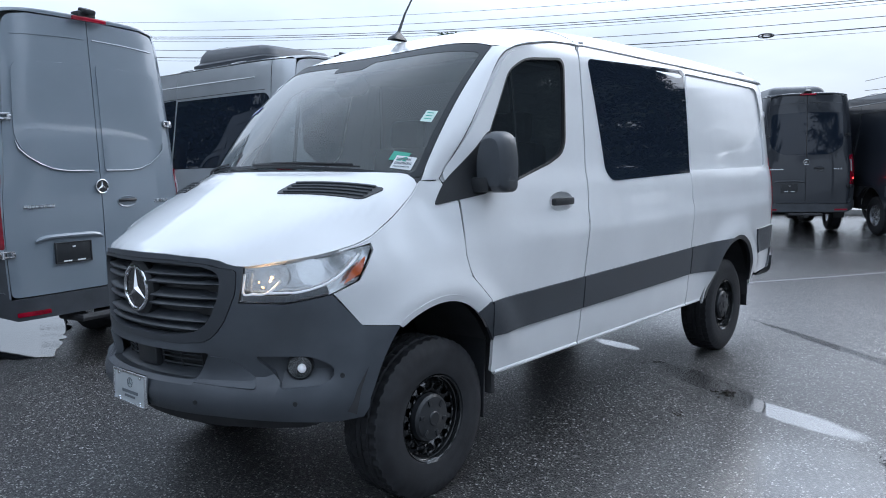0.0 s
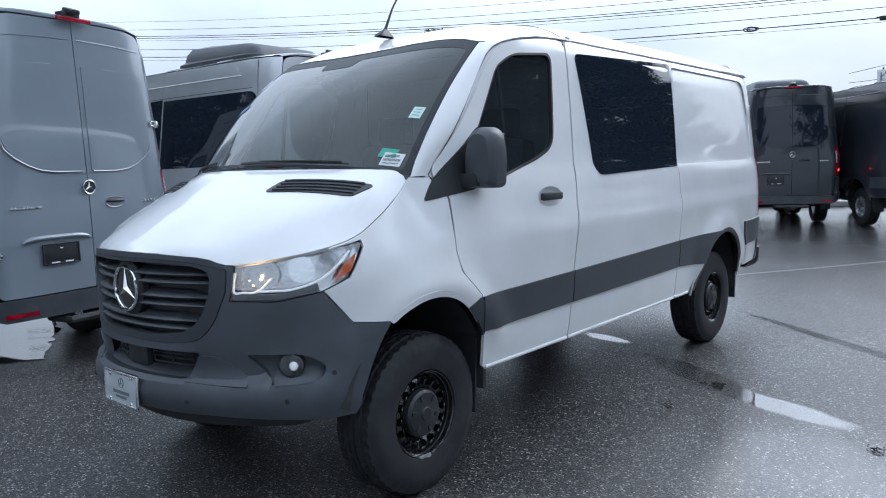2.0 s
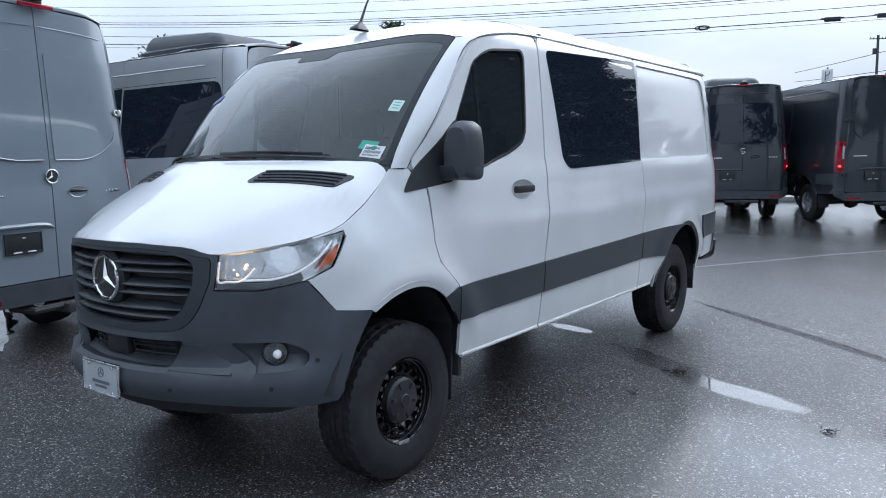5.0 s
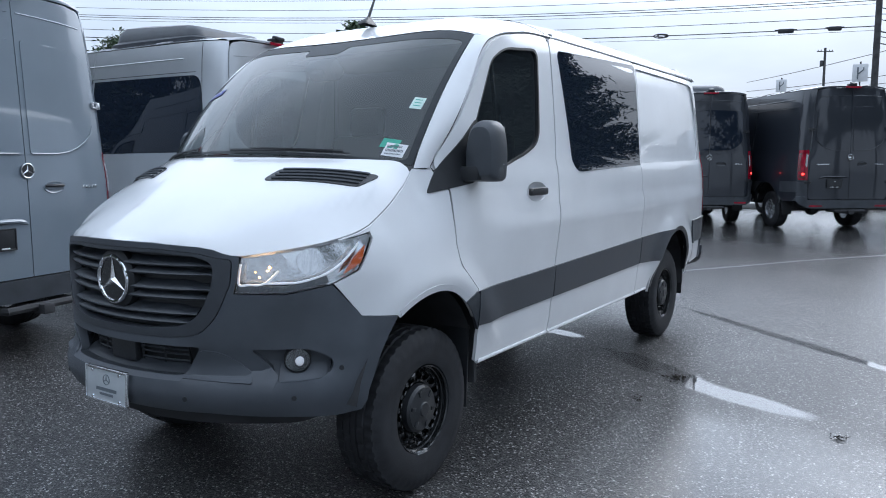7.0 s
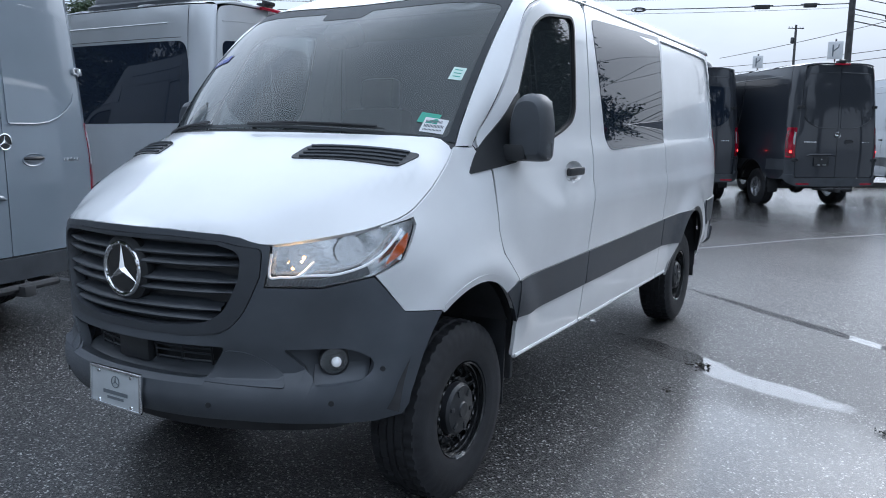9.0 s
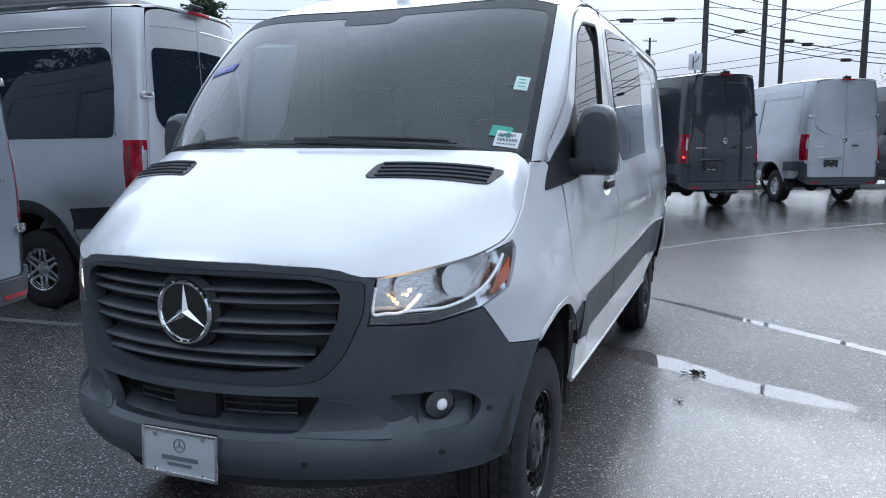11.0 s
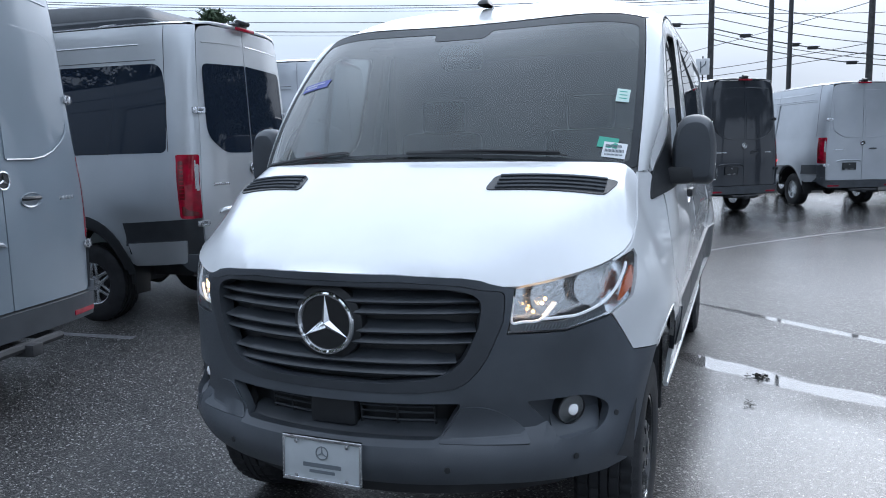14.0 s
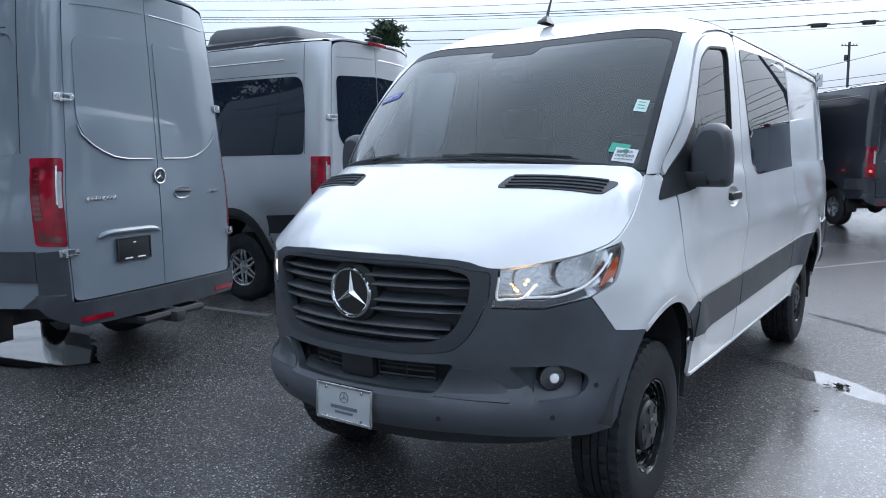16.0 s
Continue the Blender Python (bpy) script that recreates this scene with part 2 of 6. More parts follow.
def asphalt_material():
    m = bpy.data.materials.new("wet_asphalt")
    m.use_nodes = True
    n, l = m.node_tree.nodes, m.node_tree.links
    p = n["Principled BSDF"]
    co = n.new("ShaderNodeTexCoord")

    def noise_at(scale, detail=4.0, rough=0.55):
        t = n.new("ShaderNodeTexNoise")
        t.inputs["Scale"].default_value, t.inputs["Detail"].default_value, t.inputs["Roughness"].default_value = scale, detail, rough
        l.new(co.outputs["Object"], t.inputs["Vector"])
        return t

    def span(value, a, b, c, d):
        q = n.new("ShaderNodeMapRange")
        for key, v in zip(("From Min", "From Max", "To Min", "To Max"), (a, b, c, d)):
            q.inputs[key].default_value = v
        l.new(value, q.inputs["Value"])
        return q.outputs["Result"]

    stones = n.new("ShaderNodeTexVoronoi")
    stones.inputs["Scale"].default_value = 125.0
    l.new(co.outputs["Object"], stones.inputs["Vector"])
    chips = n.new("ShaderNodeValToRGB")
    chips.color_ramp.elements[0].position, chips.color_ramp.elements[1].position = 0.30, 0.93
    chips.color_ramp.elements[0].color, chips.color_ramp.elements[1].color = (0.018, 0.019, 0.020, 1), (0.18, 0.175, 0.17, 1)
    # the palest stones are painted near white as wet glints
    glint = chips.color_ramp.elements.new(1.0)
    glint.color = (0.60, 0.59, 0.57, 1)
    middle = chips.color_ramp.elements.new(0.70)
    middle.color = (0.050, 0.050, 0.051, 1)
    sep = n.new("ShaderNodeSeparateColor")
    l.new(stones.outputs["Color"], sep.inputs["Color"])
    l.new(sep.outputs["Red"], chips.inputs["Fac"])
    stain = n.new("ShaderNodeMixRGB")
    stain.blend_type = "MULTIPLY"
    stain.inputs["Fac"].default_value = 0.8
    big = noise_at(0.55, 5.0)
    tone = n.new("ShaderNodeValToRGB")
    tone.color_ramp.elements[0].position, tone.color_ramp.elements[1].position = 0.3, 0.7
    tone.color_ramp.elements[0].color, tone.color_ramp.elements[1].color = (0.55, 0.55, 0.56, 1), (1.2, 1.2, 1.2, 1)
    l.new(big.outputs["Fac"], tone.inputs["Fac"])
    l.new(chips.outputs["Color"], stain.inputs["Color1"])
    l.new(tone.outputs["Color"], stain.inputs["Color2"])
    sunk = n.new("ShaderNodeMixRGB")
    sunk.inputs["Color2"].default_value = (0.020, 0.021, 0.023, 1)
    l.new(stain.outputs["Color"], sunk.inputs["Color1"])
    l.new(sunk.outputs["Color"], p.inputs["Base Color"])
    wet = noise_at(0.33, 4.0)
    sep_xyz = n.new("ShaderNodeSeparateXYZ")
    l.new(co.outputs["Object"], sep_xyz.inputs["Vector"])

    def calc(op, a, b):
        q = n.new("ShaderNodeMath")
        q.operation = op
        for k, v in enumerate((a, b)):
            if isinstance(v, (int, float)):
                q.inputs[k].default_value = v
            else:
                l.new(v, q.inputs[k])
        return q.outputs["Value"]

    # the low side of the lot, where water stands as a film
    low_side = calc("SUBTRACT", calc("SUBTRACT", 3.2, calc("MULTIPLY", sep_xyz.outputs["X"], 0.45)), sep_xyz.outputs["Y"])
    low_side = calc("ADD", low_side, calc("MULTIPLY", calc("SUBTRACT", noise_at(1.3, 3.0).outputs["Fac"], 0.5), 2.2))
    east = calc("ADD", sep_xyz.outputs["X"], calc("MULTIPLY", calc("SUBTRACT", noise_at(0.8, 3.0).outputs["Fac"], 0.5), 2.0))
    pool = calc("MULTIPLY", span(low_side, 0.0, 0.8, 0.0, 1.0), span(east, 0.5, 1.1, 0.0, 1.0))
    film = calc("MAXIMUM", calc("MULTIPLY", pool, 0.68), span(wet.outputs["Fac"], 0.50, 0.68, 0.0, 0.3))
    ragged = calc("MULTIPLY", calc("SUBTRACT", noise_at(4.5, 5.0, 0.6).outputs["Fac"], 0.5), 1.5)

    def standing(cx, cy, angle, a, b):
        # a long shallow dip with a ragged shore
        dx, dy = calc("SUBTRACT", sep_xyz.outputs["X"], cx), calc("SUBTRACT", sep_xyz.outputs["Y"], cy)
        c, q = math.cos(radians(angle)), math.sin(radians(angle))
        u = calc("ADD", calc("MULTIPLY", dx, c / a), calc("MULTIPLY", dy, q / a))
        v = calc("ADD", calc("MULTIPLY", dx, -q / b), calc("MULTIPLY", dy, c / b))
        r = calc("ADD", calc("MULTIPLY", u, u), calc("MULTIPLY", v, v))
        return span(calc("ADD", r, ragged), 1.15, 0.55, 0.0, 1.0)

    water = standing(1.18, 2.64, -33, .66, .15)
    for dip in ((2.0, 4.0, -38.5, 1.75, .075), (4.3, 2.35, -32, 1.4, .16), (.12, 3.30, -18, .26, .09), (.42, 1.66, 70, .10, .04), (1.85, 2.22, -20, .55, .13)):
        water = calc("MAXIMUM", water, standing(*dip))
    film = calc("MAXIMUM", calc("MAXIMUM", film, span(calc("ADD", sep_xyz.outputs["Y"], calc("MULTIPLY", noise_at(0.5, 3.0).outputs["Fac"], 6.0)), 7.0, 15.0, 0.0, 0.7)), water)
    l.new(calc("MULTIPLY", water, 0.85), sunk.inputs["Fac"])
    rough_mix = span(film, 0.0, 1.0, 0.42, 0.28)
    l.new(rough_mix, p.inputs["Roughness"])
    coat_rough = calc("MULTIPLY", span(film, 0.0, 0.85, 0.25, 0.065), span(water, 0.0, 1.0, 1.0, 0.3))
    p.inputs["Specular IOR Level"].default_value = 0.25
    l.new(span(water, 0.0, 1.0, 1.35, 1.44), p.inputs["Coat IOR"])
    l.new(span(film, 0.0, 0.8, 0.35, 1.0), p.inputs["Coat Weight"])
    l.new(coat_rough, p.inputs["Coat Roughness"])
    grain = n.new("ShaderNodeBump")
    grain.inputs["Distance"].default_value = 0.004
    grain.inputs["Strength"].default_value = 0.9
    l.new(stones.outputs["Distance"], grain.inputs["Height"])
    l.new(grain.outputs["Normal"], p.inputs["Normal"])
    film_bump = n.new("ShaderNodeBump")
    film_bump.inputs["Distance"].default_value = 0.0025
    l.new(calc("MULTIPLY", span(film, 0.0, 1.0, 0.34, 0.09), span(water, 0.0, 1.0, 1.0, 0.04)), film_bump.inputs["Strength"])
    l.new(stones.outputs["Distance"], film_bump.inputs["Height"])
    l.new(film_bump.outputs["Normal"], p.inputs["Coat Normal"])
    return m


ASPHALT = asphalt_material()
WATER = shader("puddle_water", (0.025, 0.027, 0.029), 0.03, coat=0.0, bump=0.06, bump_scale=9, spec=0.4)

FRIT = shader("black_ceramic_print", (0.040, 0.045, 0.050), 0.5, spec=0.2, spots=0.1, scale=20)

# ---- mesh tools ----
from mathutils import geometry


def link_mesh(name, verts, faces, material, parent=None, label="", smooth=True, angle=32):
    me = bpy.data.meshes.new(name)
    me.from_pydata([tuple(map(float, v)) for v in verts], [], [tuple(map(int, f)) for f in faces])
    me.update()
    if smooth:
        me.polygons.foreach_set("use_smooth", [True] * len(me.polygons))
        me.set_sharp_from_angle(angle=radians(angle))
    me.materials.append(material)
    ob = new(name, me)
    ob.parent = parent
    if label:
        ob["label"] = label
    return ob


def part(name, bm, material, parent, label="", angle=32):
    """One bmesh as one mesh object under a thing or a part."""
    me = bpy.data.meshes.new(name)
    bmesh.ops.recalc_face_normals(bm, faces=bm.faces)
    bm.to_mesh(me)
    bm.free()
    me.polygons.foreach_set("use_smooth", [True] * len(me.polygons))
    me.set_sharp_from_angle(angle=radians(angle))
    me.materials.append(material)
    ob = new(name, me)
    ob.parent = parent
    if label:
        ob["label"] = label
    return ob


def thing(name, label, category, m=None, group=""):
    ob = new(name)
    ob.empty_display_size = 0.2
    if m is not None:
        ob.matrix_basis = m
    return tagged(ob, label, category, group)


def box(bm, size, at, turn=None, bevel=0.0):
    """A bevelled block joined into bm."""
    m = Matrix.Translation(at) @ (turn.to_4x4() if turn is not None else Matrix.Identity(4)) @ Matrix.Diagonal((*size, 1))
    made = bmesh.ops.create_cube(bm, size=1.0, matrix=m)
    if bevel:
        edges = list({e for v in made["verts"] for e in v.link_edges})
        bmesh.ops.bevel(bm, geom=edges, offset=bevel, segments=2, affect="EDGES", profile=0.6)


def tube(bm, points, radius, sides=8, closed=False):
    """A round bar along points, joined into bm; radius may be a list."""
    pts = [Vector(p) for p in points]
    rad = [float(r) for r in radius] if isinstance(radius, (list, tuple)) else [float(radius)] * len(pts)
    rings = []
    for i, p in enumerate(pts):
        a = pts[i - 1] if (i or closed) else p
        b = pts[(i + 1) % len(pts)] if (i + 1 < len(pts) or closed) else p
        d = (b - a).normalized()
        if i == 0:
            side = d.cross(Vector((0, 0, 1)))
            if side.length < 1e-2:
                side = d.cross(Vector((0, 1, 0)))
        else:
            side = side - d * side.dot(d)
        side.normalize()
        up = side.cross(d)
        rings.append([bm.verts.new(p + rad[i] * (math.cos(q) * side + math.sin(q) * up)) for q in (2 * math.pi * k / sides for k in range(sides))])
    for i in range(len(rings) - (0 if closed else 1)):
        r, s = rings[i], rings[(i + 1) % len(rings)]
        for k in range(sides):
            bm.faces.new((r[k], r[(k + 1) % sides], s[(k + 1) % sides], s[k]))
    if not closed:
        bm.faces.new(rings[0][::-1])
        bm.faces.new(rings[-1])


def lathe(bm, profile, at, sides=48, axis="x"):
    """Revolve (radius, along) pairs about an axis through at."""
    rings = []
    for r, h in profile:
        ring = []
        for k in range(sides):
            c, s = math.cos(2 * math.pi * k / sides), math.sin(2 * math.pi * k / sides)
            v = (h, r * c, r * s) if axis == "x" else (r * c, h, r * s) if axis == "y" else (r * c, r * s, h)
            ring.append(bm.verts.new(Vector(at) + Vector(v)))
        rings.append(ring)
    for a, b in zip(rings, rings[1:]):
        for k in range(sides):
            bm.faces.new((a[k], a[(k + 1) % sides], b[(k + 1) % sides], b[k]))
    for ring in (rings[0], rings[-1]):
        if (ring[0].co - ring[sides // 2].co).length > 2e-3:
            bm.faces.new(ring)


def rounded(points, steps=5):
    """A closed outline from (u, v) or (u, v, corner radius)."""
    out, n = [], len(points)
    for i, p in enumerate(points):
        r = p[2] if len(p) > 2 else 0.0
        c = np.array(p[:2], float)
        if r <= 0:
            out.append(tuple(c))
            continue
        a, b = np.array(points[i - 1][:2], float) - c, np.array(points[(i + 1) % n][:2], float) - c
        la, lb = np.linalg.norm(a), np.linalg.norm(b)
        k = min(r, la * 0.49, lb * 0.49)
        pa, pb = c + a / la * k, c + b / lb * k
        for s in np.linspace(0, 1, steps + 1):
            out.append(tuple((1 - s) ** 2 * pa + 2 * s * (1 - s) * c + s * s * pb))
    return out


def ring_points(u, v, ru, rv=None, n=24):
    return [(u + ru * math.cos(2 * math.pi * k / n), v + (rv or ru) * math.sin(2 * math.pi * k / n)) for k in range(n)]


def inside(poly, x, y):
    """Which of the points lie inside a closed outline."""
    x, y = np.asarray(x), np.asarray(y)
    px, py = np.array(poly).T
    hit = np.zeros(x.shape, bool)
    for i in range(len(poly)):
        x1, y1, x2, y2 = px[i - 1], py[i - 1], px[i], py[i]
        if y1 != y2:
            hit ^= ((y1 > y) != (y2 > y)) & (x < (x2 - x1) * (y - y1) / (y2 - y1) + x1)
    return hit


def panel(name, outline, surf, material, parent, holes=(), step=0.07, depth=0.018, lift=0.0, label="", side=1, angle=32, edge=0.0):
    """A sheet cut out of a surface: outline and holes in the surface's own (u, v), with its edges turned inwards.
    surf(u, v) gives arrays x, y, z. side -1 mirrors it in x."""
    loops = [outline, *holes]
    pts, edges = [], []
    for loop in loops:
        dense = []
        for i, a in enumerate(loop):
            b = loop[(i + 1) % len(loop)]
            k = max(1, int(math.hypot(b[0] - a[0], b[1] - a[1]) / step + 0.5))
            dense += [(a[0] + (b[0] - a[0]) * j / k, a[1] + (b[1] - a[1]) * j / k) for j in range(k)]
        base = len(pts)
        pts += dense
        edges += [(base + i, base + (i + 1) % len(dense)) for i in range(len(dense))]
    rim = np.array(pts)
    u0, v0 = rim.min(0)
    u1, v1 = rim.max(0)
    gu, gv = np.meshgrid(np.arange(u0 + step / 2, u1, step), np.arange(v0 + step / 2, v1, step))
    gu, gv = gu.ravel(), gv.ravel()
    ok = inside(outline, gu, gv)
    for h in holes:
        ok &= ~inside(h, gu, gv)
    gu, gv = gu[ok], gv[ok]
    if len(gu):
        near = np.min((gu[:, None] - rim[None, :, 0]) ** 2 + (gv[:, None] - rim[None, :, 1]) ** 2, 1)
        keep = near > (0.35 * step) ** 2
        pts += list(zip(gu[keep], gv[keep]))
    res = geometry.delaunay_2d_cdt([Vector(p) for p in pts], edges, [], 0, 1e-6)
    uv, tris = np.array([tuple(v) for v in res[0]]), np.array([f for f in res[2] if len(f) == 3])
    c = uv[tris].mean(1)
    ok = inside(outline, c[:, 0], c[:, 1])
    for h in holes:
        ok &= ~inside(h, c[:, 0], c[:, 1])
    tris = tris[ok]
    xyz = np.stack(surf(uv[:, 0], uv[:, 1]), 1)
    e = 1e-3
    du = np.stack(surf(uv[:, 0] + e, uv[:, 1]), 1) - np.stack(surf(uv[:, 0] - e, uv[:, 1]), 1)
    dv = np.stack(surf(uv[:, 0], uv[:, 1] + e), 1) - np.stack(surf(uv[:, 0], uv[:, 1] - e), 1)
    nor = np.cross(du, dv)
    nor /= np.linalg.norm(nor, axis=1, keepdims=True) + 1e-12
    used = np.unique(tris)
    mid = np.array([0, xyz[used, 1].mean() * 0.5 + 1.0, 1.0])
    flip = ((xyz[used] - mid) * nor[used]).sum() < 0
    if flip:
        nor = -nor
    xyz = xyz + nor * lift
    t0 = tris[0]
    if np.cross(xyz[t0[1]] - xyz[t0[0]], xyz[t0[2]] - xyz[t0[0]]) @ nor[t0[0]] < 0:
        tris = tris[:, ::-1]
    count = {}
    for t in tris:
        for a, b in ((t[0], t[1]), (t[1], t[2]), (t[2], t[0])):
            count[(a, b)] = 1
    border = [(a, b) for a, b in count if (b, a) not in count]
    verts, faces = list(xyz), [tuple(t) for t in tris]
    back = {}
    for a, b in border:
        for k in (a, b):
            if k not in back:
                back[k] = len(verts)
                verts.append(xyz[k] - nor[k] * depth)
    faces += [(b, a, back[a], back[b]) for a, b in border]
    verts = np.array(verts)
    if side < 0:
        verts = verts * (-1, 1, 1)
        faces = [f[::-1] for f in faces]
    return link_mesh(name, verts, faces, material, parent, label, angle=angle)


def sheet(name, grid, material, parent, label="", angle=32):
    """A mesh from a grid of points (rows, columns, 3)."""
    r, c, _ = grid.shape
    faces = [(i * c + j, i * c + j + 1, (i + 1) * c + j + 1, (i + 1) * c + j) for i in range(r - 1) for j in range(c - 1)]
    return link_mesh(name, grid.reshape(-1, 3), faces, material, parent, label, angle=angle)


def loft(name, a, b, material, parent, n=6, bulge=0.0, out=(1, 0, 0), label=""):
    """A strip between two curves of points, bulged outwards."""
    a, b = np.array(a), np.array(b)
    s = np.linspace(0, 1, n + 1)[:, None, None]
    g = a[None] * (1 - s) + b[None] * s + np.array(out) * bulge * (4 * s * (1 - s))
    return sheet(name, g, material, parent, label)

# ---- the van's skin: a plan curve, narrowed and leaned with height ----
# Local axes of a van: x to its left, y to its rear, z up, the origin on the ground below the middle of the front axle.
WHEELBASE, TYRE = 3.665, 0.385
CONTROL = [(0, -.965), (.2, -.949), (.4, -.895), (.6, -.792), (.75, -.67), (.865, -.53), (.94, -.38), (.978, -.2), (.992, 0), (1.0, .5), (1.005, 1.5),
           (1.005, 3.0), (.998, 4.0), (.98, 4.45), (.955, 4.66), (.905, 4.82), (.82, 4.905), (.6, 4.94), (.3, 4.95), (0, 4.952)]


def curve_through(points, k=24):
    p = np.array([(-points[1][0], points[1][1]), *points, (-points[-2][0], points[-2][1])], float)
    out = []
    for i in range(1, len(p) - 2):
        for t in np.linspace(0, 1, k, endpoint=False):
            a, b, c, d = p[i - 1], p[i], p[i + 1], p[i + 2]
            out.append(0.5 * (2 * b + (c - a) * t + (2 * a - 5 * b + 4 * c - d) * t ** 2 + (3 * b - a - 3 * c + d) * t ** 3))
    return np.array([*out, p[-2]])


_plan = curve_through(CONTROL)
PX, PY = _plan.T
PU = np.r_[0, np.cumsum(np.hypot(*np.diff(_plan, axis=0).T))]
PU -= np.interp(0.0, PY, PU)
U0, UR = PU[0], PU[-1]
Z_STD = ([.3, .5, .6, .8, 1.0, 1.2, 1.35, 1.47, 1.53, 1.7, 1.9, 2.1, 2.2, 2.3], [.925, .950, .968, .985, .998, 1.0, .995, .981, .962, .945, .921, .894, .878, .846])
Z_HIGH = ([.3, .5, .6, .8, 1.0, 1.2, 1.35, 1.47, 1.53, 1.7, 1.9, 2.1, 2.3, 2.47, 2.6, 2.7, 2.79, 2.86], [.95, .968, .98, .99, 1.0, 1.0, .995, .981, .966, .952, .934, .916, .898, .880, .864, .848, .826, .78])


def ease(a, b, t):
    t = np.clip((np.asarray(t, float) - a) / (b - a), 0, 1)
    return t * t * (3 - 2 * t)


def skin(u, z, high=False):
    u, z = np.asarray(u, float), np.asarray(z, float)
    x, y = np.interp(u, PU, PX), np.interp(u, PU, PY)
    k = np.interp(z, *(Z_HIGH if high else Z_STD))
    k = k * (1 - 0.11 * ease(.35, -.1, y) * ease(1.05, 1.5, z))
    k = k + .75 * (1 - k) * ease(.05, -.28, y) * ease(1.0, .8, z)
    front, rear = ease(-.15, -.6, y), ease(4.2, 4.9, y)
    flare = sum(k * np.exp(-((np.hypot(y - c, 0.95 * (z - .40)) - .57) / w) ** 2) for c, k, w in ((0, 1.0, .07), (WHEELBASE, 1.7, .10)))
    x = x + .015 * ease(1.28, 1.245, z) * ease(.95, 1.24, z) * ease(.2, .9, y) * (1 - rear)
    x = x * k + 0.022 * flare * (1 - front) * ease(.56, .74, z)
    lip = ease(-.40, -.66, y)
    y = y - front * (0.045 * lip * ease(.70, .655, z) - 0.07 * ease(.60, .47, z) - 0.012 * lip * ease(.80, .72, z) * ease(.64, .70, z)) - rear * 0.035 * np.clip(z - 1.2, 0, 2) ** 1.3
    return x, y, z + 0 * x


def uy(y):
    return float(np.interp(y, PY, PU))


def on_front(s, z, high=False):
    """The skin measured from the middle of the nose: s along it, plus to the van's left."""
    s = np.asarray(s, float)
    x, y, z = skin(U0 + np.abs(s), z, high)
    return np.where(s < 0, -x, x), y, z


def on_rear(s, z, high=False):
    s = np.asarray(s, float)
    x, y, z = skin(UR - np.abs(s), z, high)
    return np.where(s < 0, -x, x), y, z


def spot(surf, u, v, lift=0.0):
    """A place on a surface, lifted outwards."""
    e = 1e-3
    p = np.array([float(c) for c in surf(u, v)])
    a = np.array([float(c) for c in surf(u + e, v)]) - [float(c) for c in surf(u - e, v)]
    b = np.array([float(c) for c in surf(u, v + e)]) - [float(c) for c in surf(u, v - e)]
    n = np.cross(a, b)
    n /= np.linalg.norm(n)
    if n @ (p - np.array([0, p[1] * 0.5 + 1.0, 1.0])) < 0:
        n = -n
    return Vector(p + lift * n), Vector(n)


EDGE_Y = [-.95, -.86, -.78, -.70, -.545, -.424, -.355, -.21, -.08, -.018, .05]
EDGE_Z = [1.18, 1.174, 1.170, 1.187, 1.216, 1.228, 1.245, 1.337, 1.431, 1.500, 1.54]


LAMP_Z = EDGE_Z
EDGE_Z = [1.18, 1.174, 1.170, 1.187, 1.217, 1.249, 1.276, 1.355, 1.437, 1.500, 1.54]


def lamp_edge(u):
    """The height of the headlight's upper edge."""
    return float(np.interp(np.interp(u, PU, PY), EDGE_Y, LAMP_Z))


def bonnet_edge(u):
    """The height at which the skin meets the bonnet."""
    return float(np.interp(np.interp(u, PU, PY), EDGE_Y, EDGE_Z))


def bonnet(x, y):
    """Height of the bonnet: a crowned top, a crease towards each headlight, and a slope down to the shut line."""
    x, y = np.asarray(x, float), np.asarray(y, float)

    def crown(a):
        d = np.clip(y + .945 - .28 * a ** 2, 0, 2)
        return 1.222 + .338 * (d / .62) ** .87 - .088 * a ** 2 - .03 * np.exp(-((np.abs(a) - .56) / .12) ** 2 - ((y + .84) / .13) ** 2)
    edge_z = np.interp(y, EDGE_Y, EDGE_Z)
    edge_x = skin(np.interp(y, PY, PU), edge_z)[0]
    crease = np.minimum(.51 + .57 * (y + .83), edge_x - .045)
    over = np.abs(x) - crease
    soft = 0.5 * (over + np.sqrt(over ** 2 + .011 ** 2))
    slope = (crown(crease) - edge_z) / np.maximum(edge_x - crease, .03)
    inner = crown(np.minimum(np.abs(x), crease))
    return np.where(over < -.1, crown(x), inner - slope * soft)


